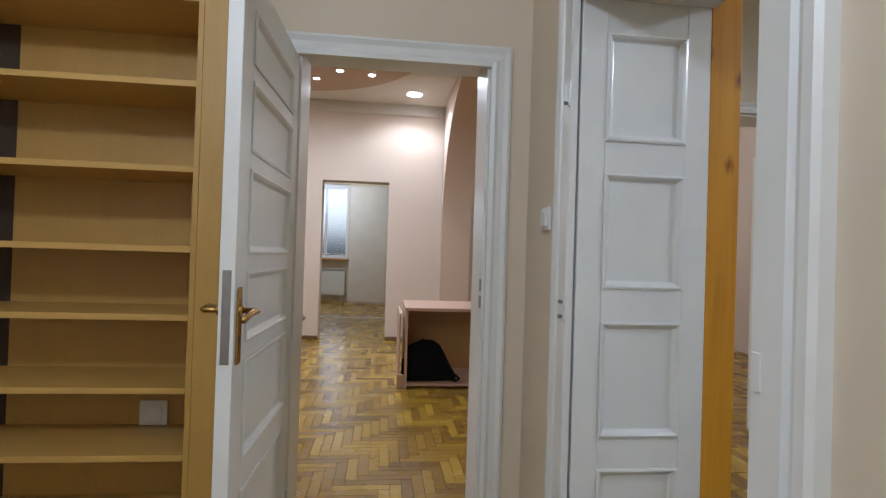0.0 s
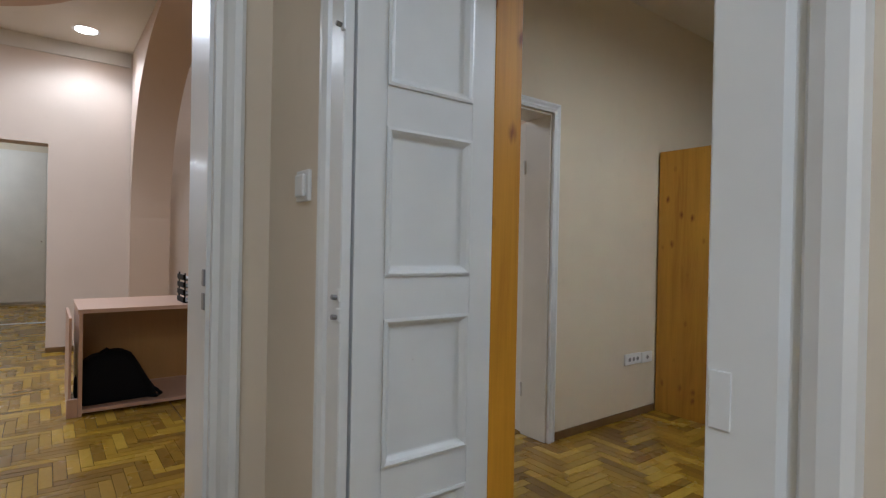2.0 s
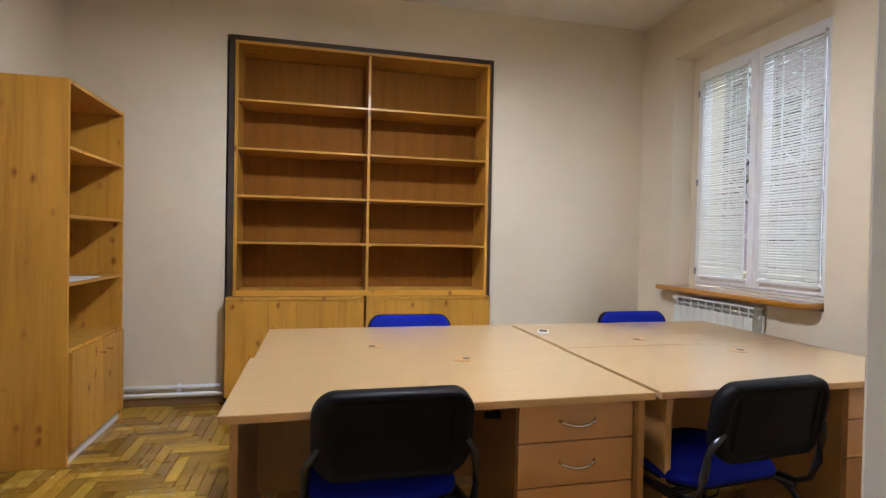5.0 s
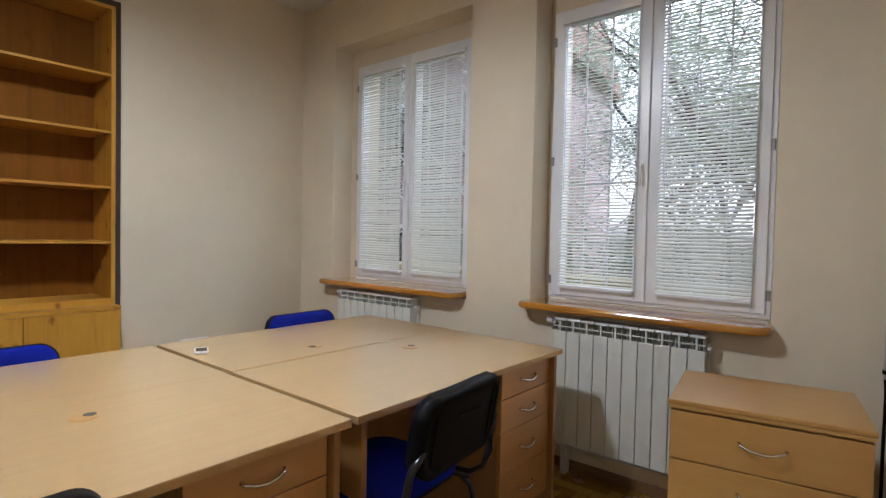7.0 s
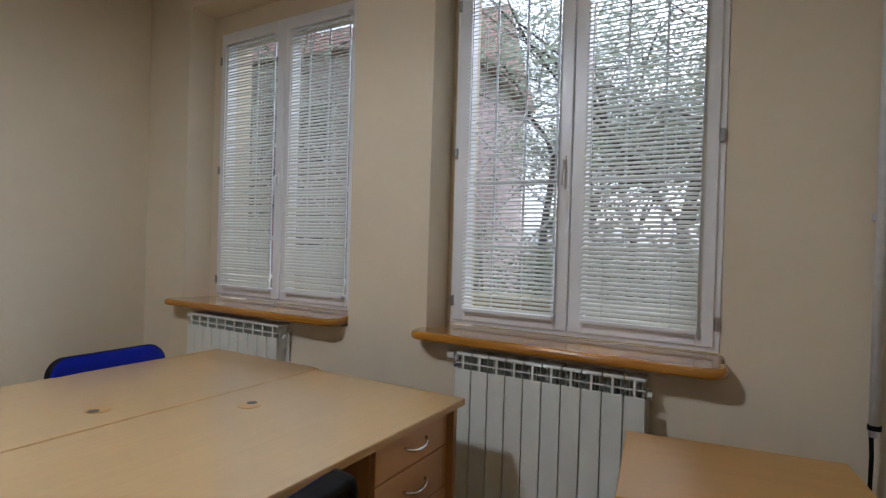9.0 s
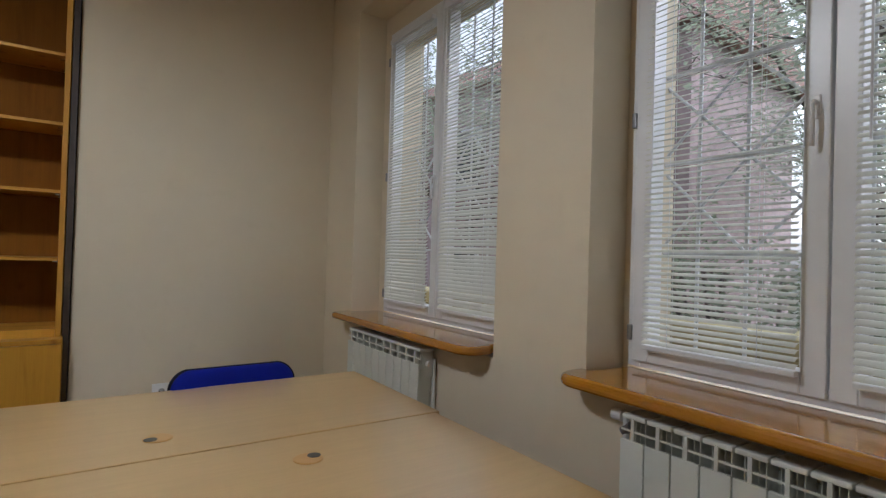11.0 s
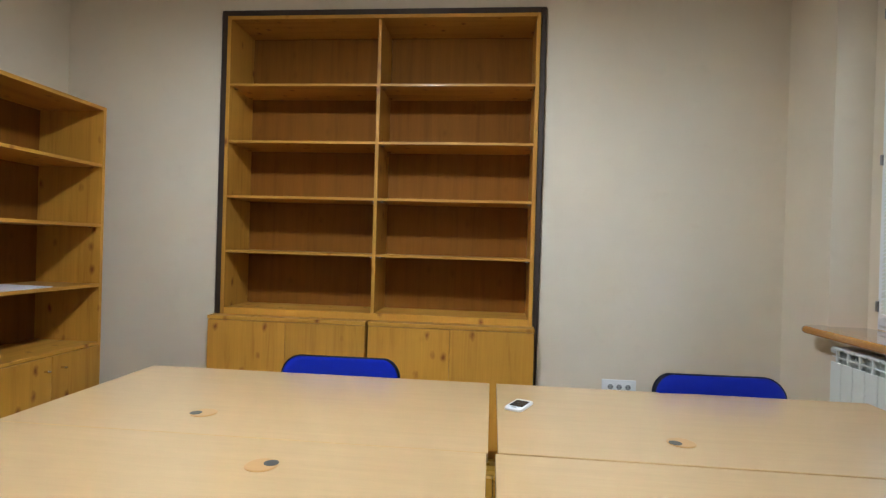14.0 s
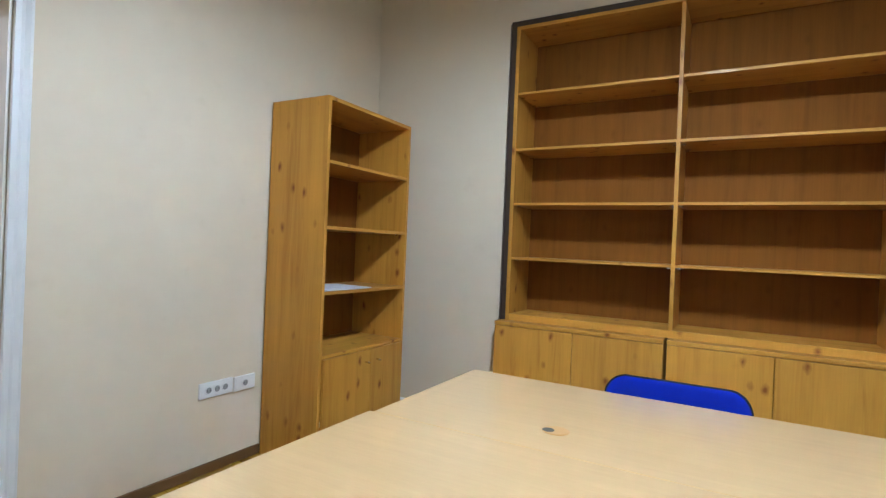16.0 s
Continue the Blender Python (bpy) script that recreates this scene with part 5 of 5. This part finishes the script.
def parquet_block(a, b, c, d):
    g, h = 0.0006, 0.0012
    sx, sy = round(b - a, 3), round(d - c, 3)
    if (sx, sy) not in BLOCKS:
        X, Y = sx / 2 - g, sy / 2 - g
        vs = [(-X, -Y, -0.0055), (X, -Y, -0.0055), (X, Y, -0.0055), (-X, Y, -0.0055), (-X + h, -Y + h, 0), (X - h, -Y + h, 0), (X - h, Y - h, 0), (-X + h, Y - h, 0)]
        me = bpy.data.meshes.new("parquet_block")
        me.from_pydata(vs, [], [(4, 5, 6, 7), (0, 1, 5, 4), (1, 2, 6, 5), (2, 3, 7, 6), (3, 0, 4, 7)])
        me.materials.append(PARQUET_PIECE)
        BLOCKS[(sx, sy)] = me
    o = new("parquet_block", BLOCKS[(sx, sy)])
    o.parent = floor
    o.location = ((a + b) / 2, (c + d) / 2, 0)


verts, faces, single = [], [], 0
rnd = random.Random(11)
for field in ((W_WALL + 0.001, E_WALL - 0.001, S_WALL + 0.001, N_WALL - 0.001), (HALL_E - 0.003, W_WALL, DOOR_Y0 + 0.001, DOOR_Y1 - 0.001), (-2.09, HALL_E - 0.006, -2.19, HALL_N - 0.002), (-0.416, 0.326, HALL_N, 2.29),
              (-3.39, 0.745, 2.292, 7.66), (0.75, 5.09, N_WALL + 0.23, 7.66), (1.714, 2.541, N_WALL, N_WALL + 0.22), (-0.988, -0.032, 7.66, 7.96), (-3.39, 0.89, 7.96, 10.25), (-3.39, 0.89, 10.32, 13.59)):
    for a, b, c, d in herringbone(*field):
        if 1.0 < a < 3.75 and 1.30 < c < N_WALL and single < 300:
            parquet_block(a, b, c, d)
            single += 1
            continue
        g, h, z = 0.0006, 0.0012, rnd.uniform(-0.0004, 0.0)
        i = len(verts)
        verts += [(a + g, c + g, -0.0055), (b - g, c + g, -0.0055), (b - g, d - g, -0.0055), (a + g, d - g, -0.0055), (a + g + h, c + g + h, z), (b - g - h, c + g + h, z), (b - g - h, d - g - h, z), (a + g + h, d - g - h, z)]
        faces += [(i + 4, i + 5, i + 6, i + 7), (i, i + 1, i + 5, i + 4), (i + 1, i + 2, i + 6, i + 5), (i + 2, i + 3, i + 7, i + 6), (i + 3, i, i + 4, i + 7)]
me = bpy.data.meshes.new("parquet_field")
me.from_pydata(verts, [], faces)
me.materials.append(PARQUET_MASS)
ob = new("parquet_field", me)
ob.parent = floor
ob["kind"] = "stuff"
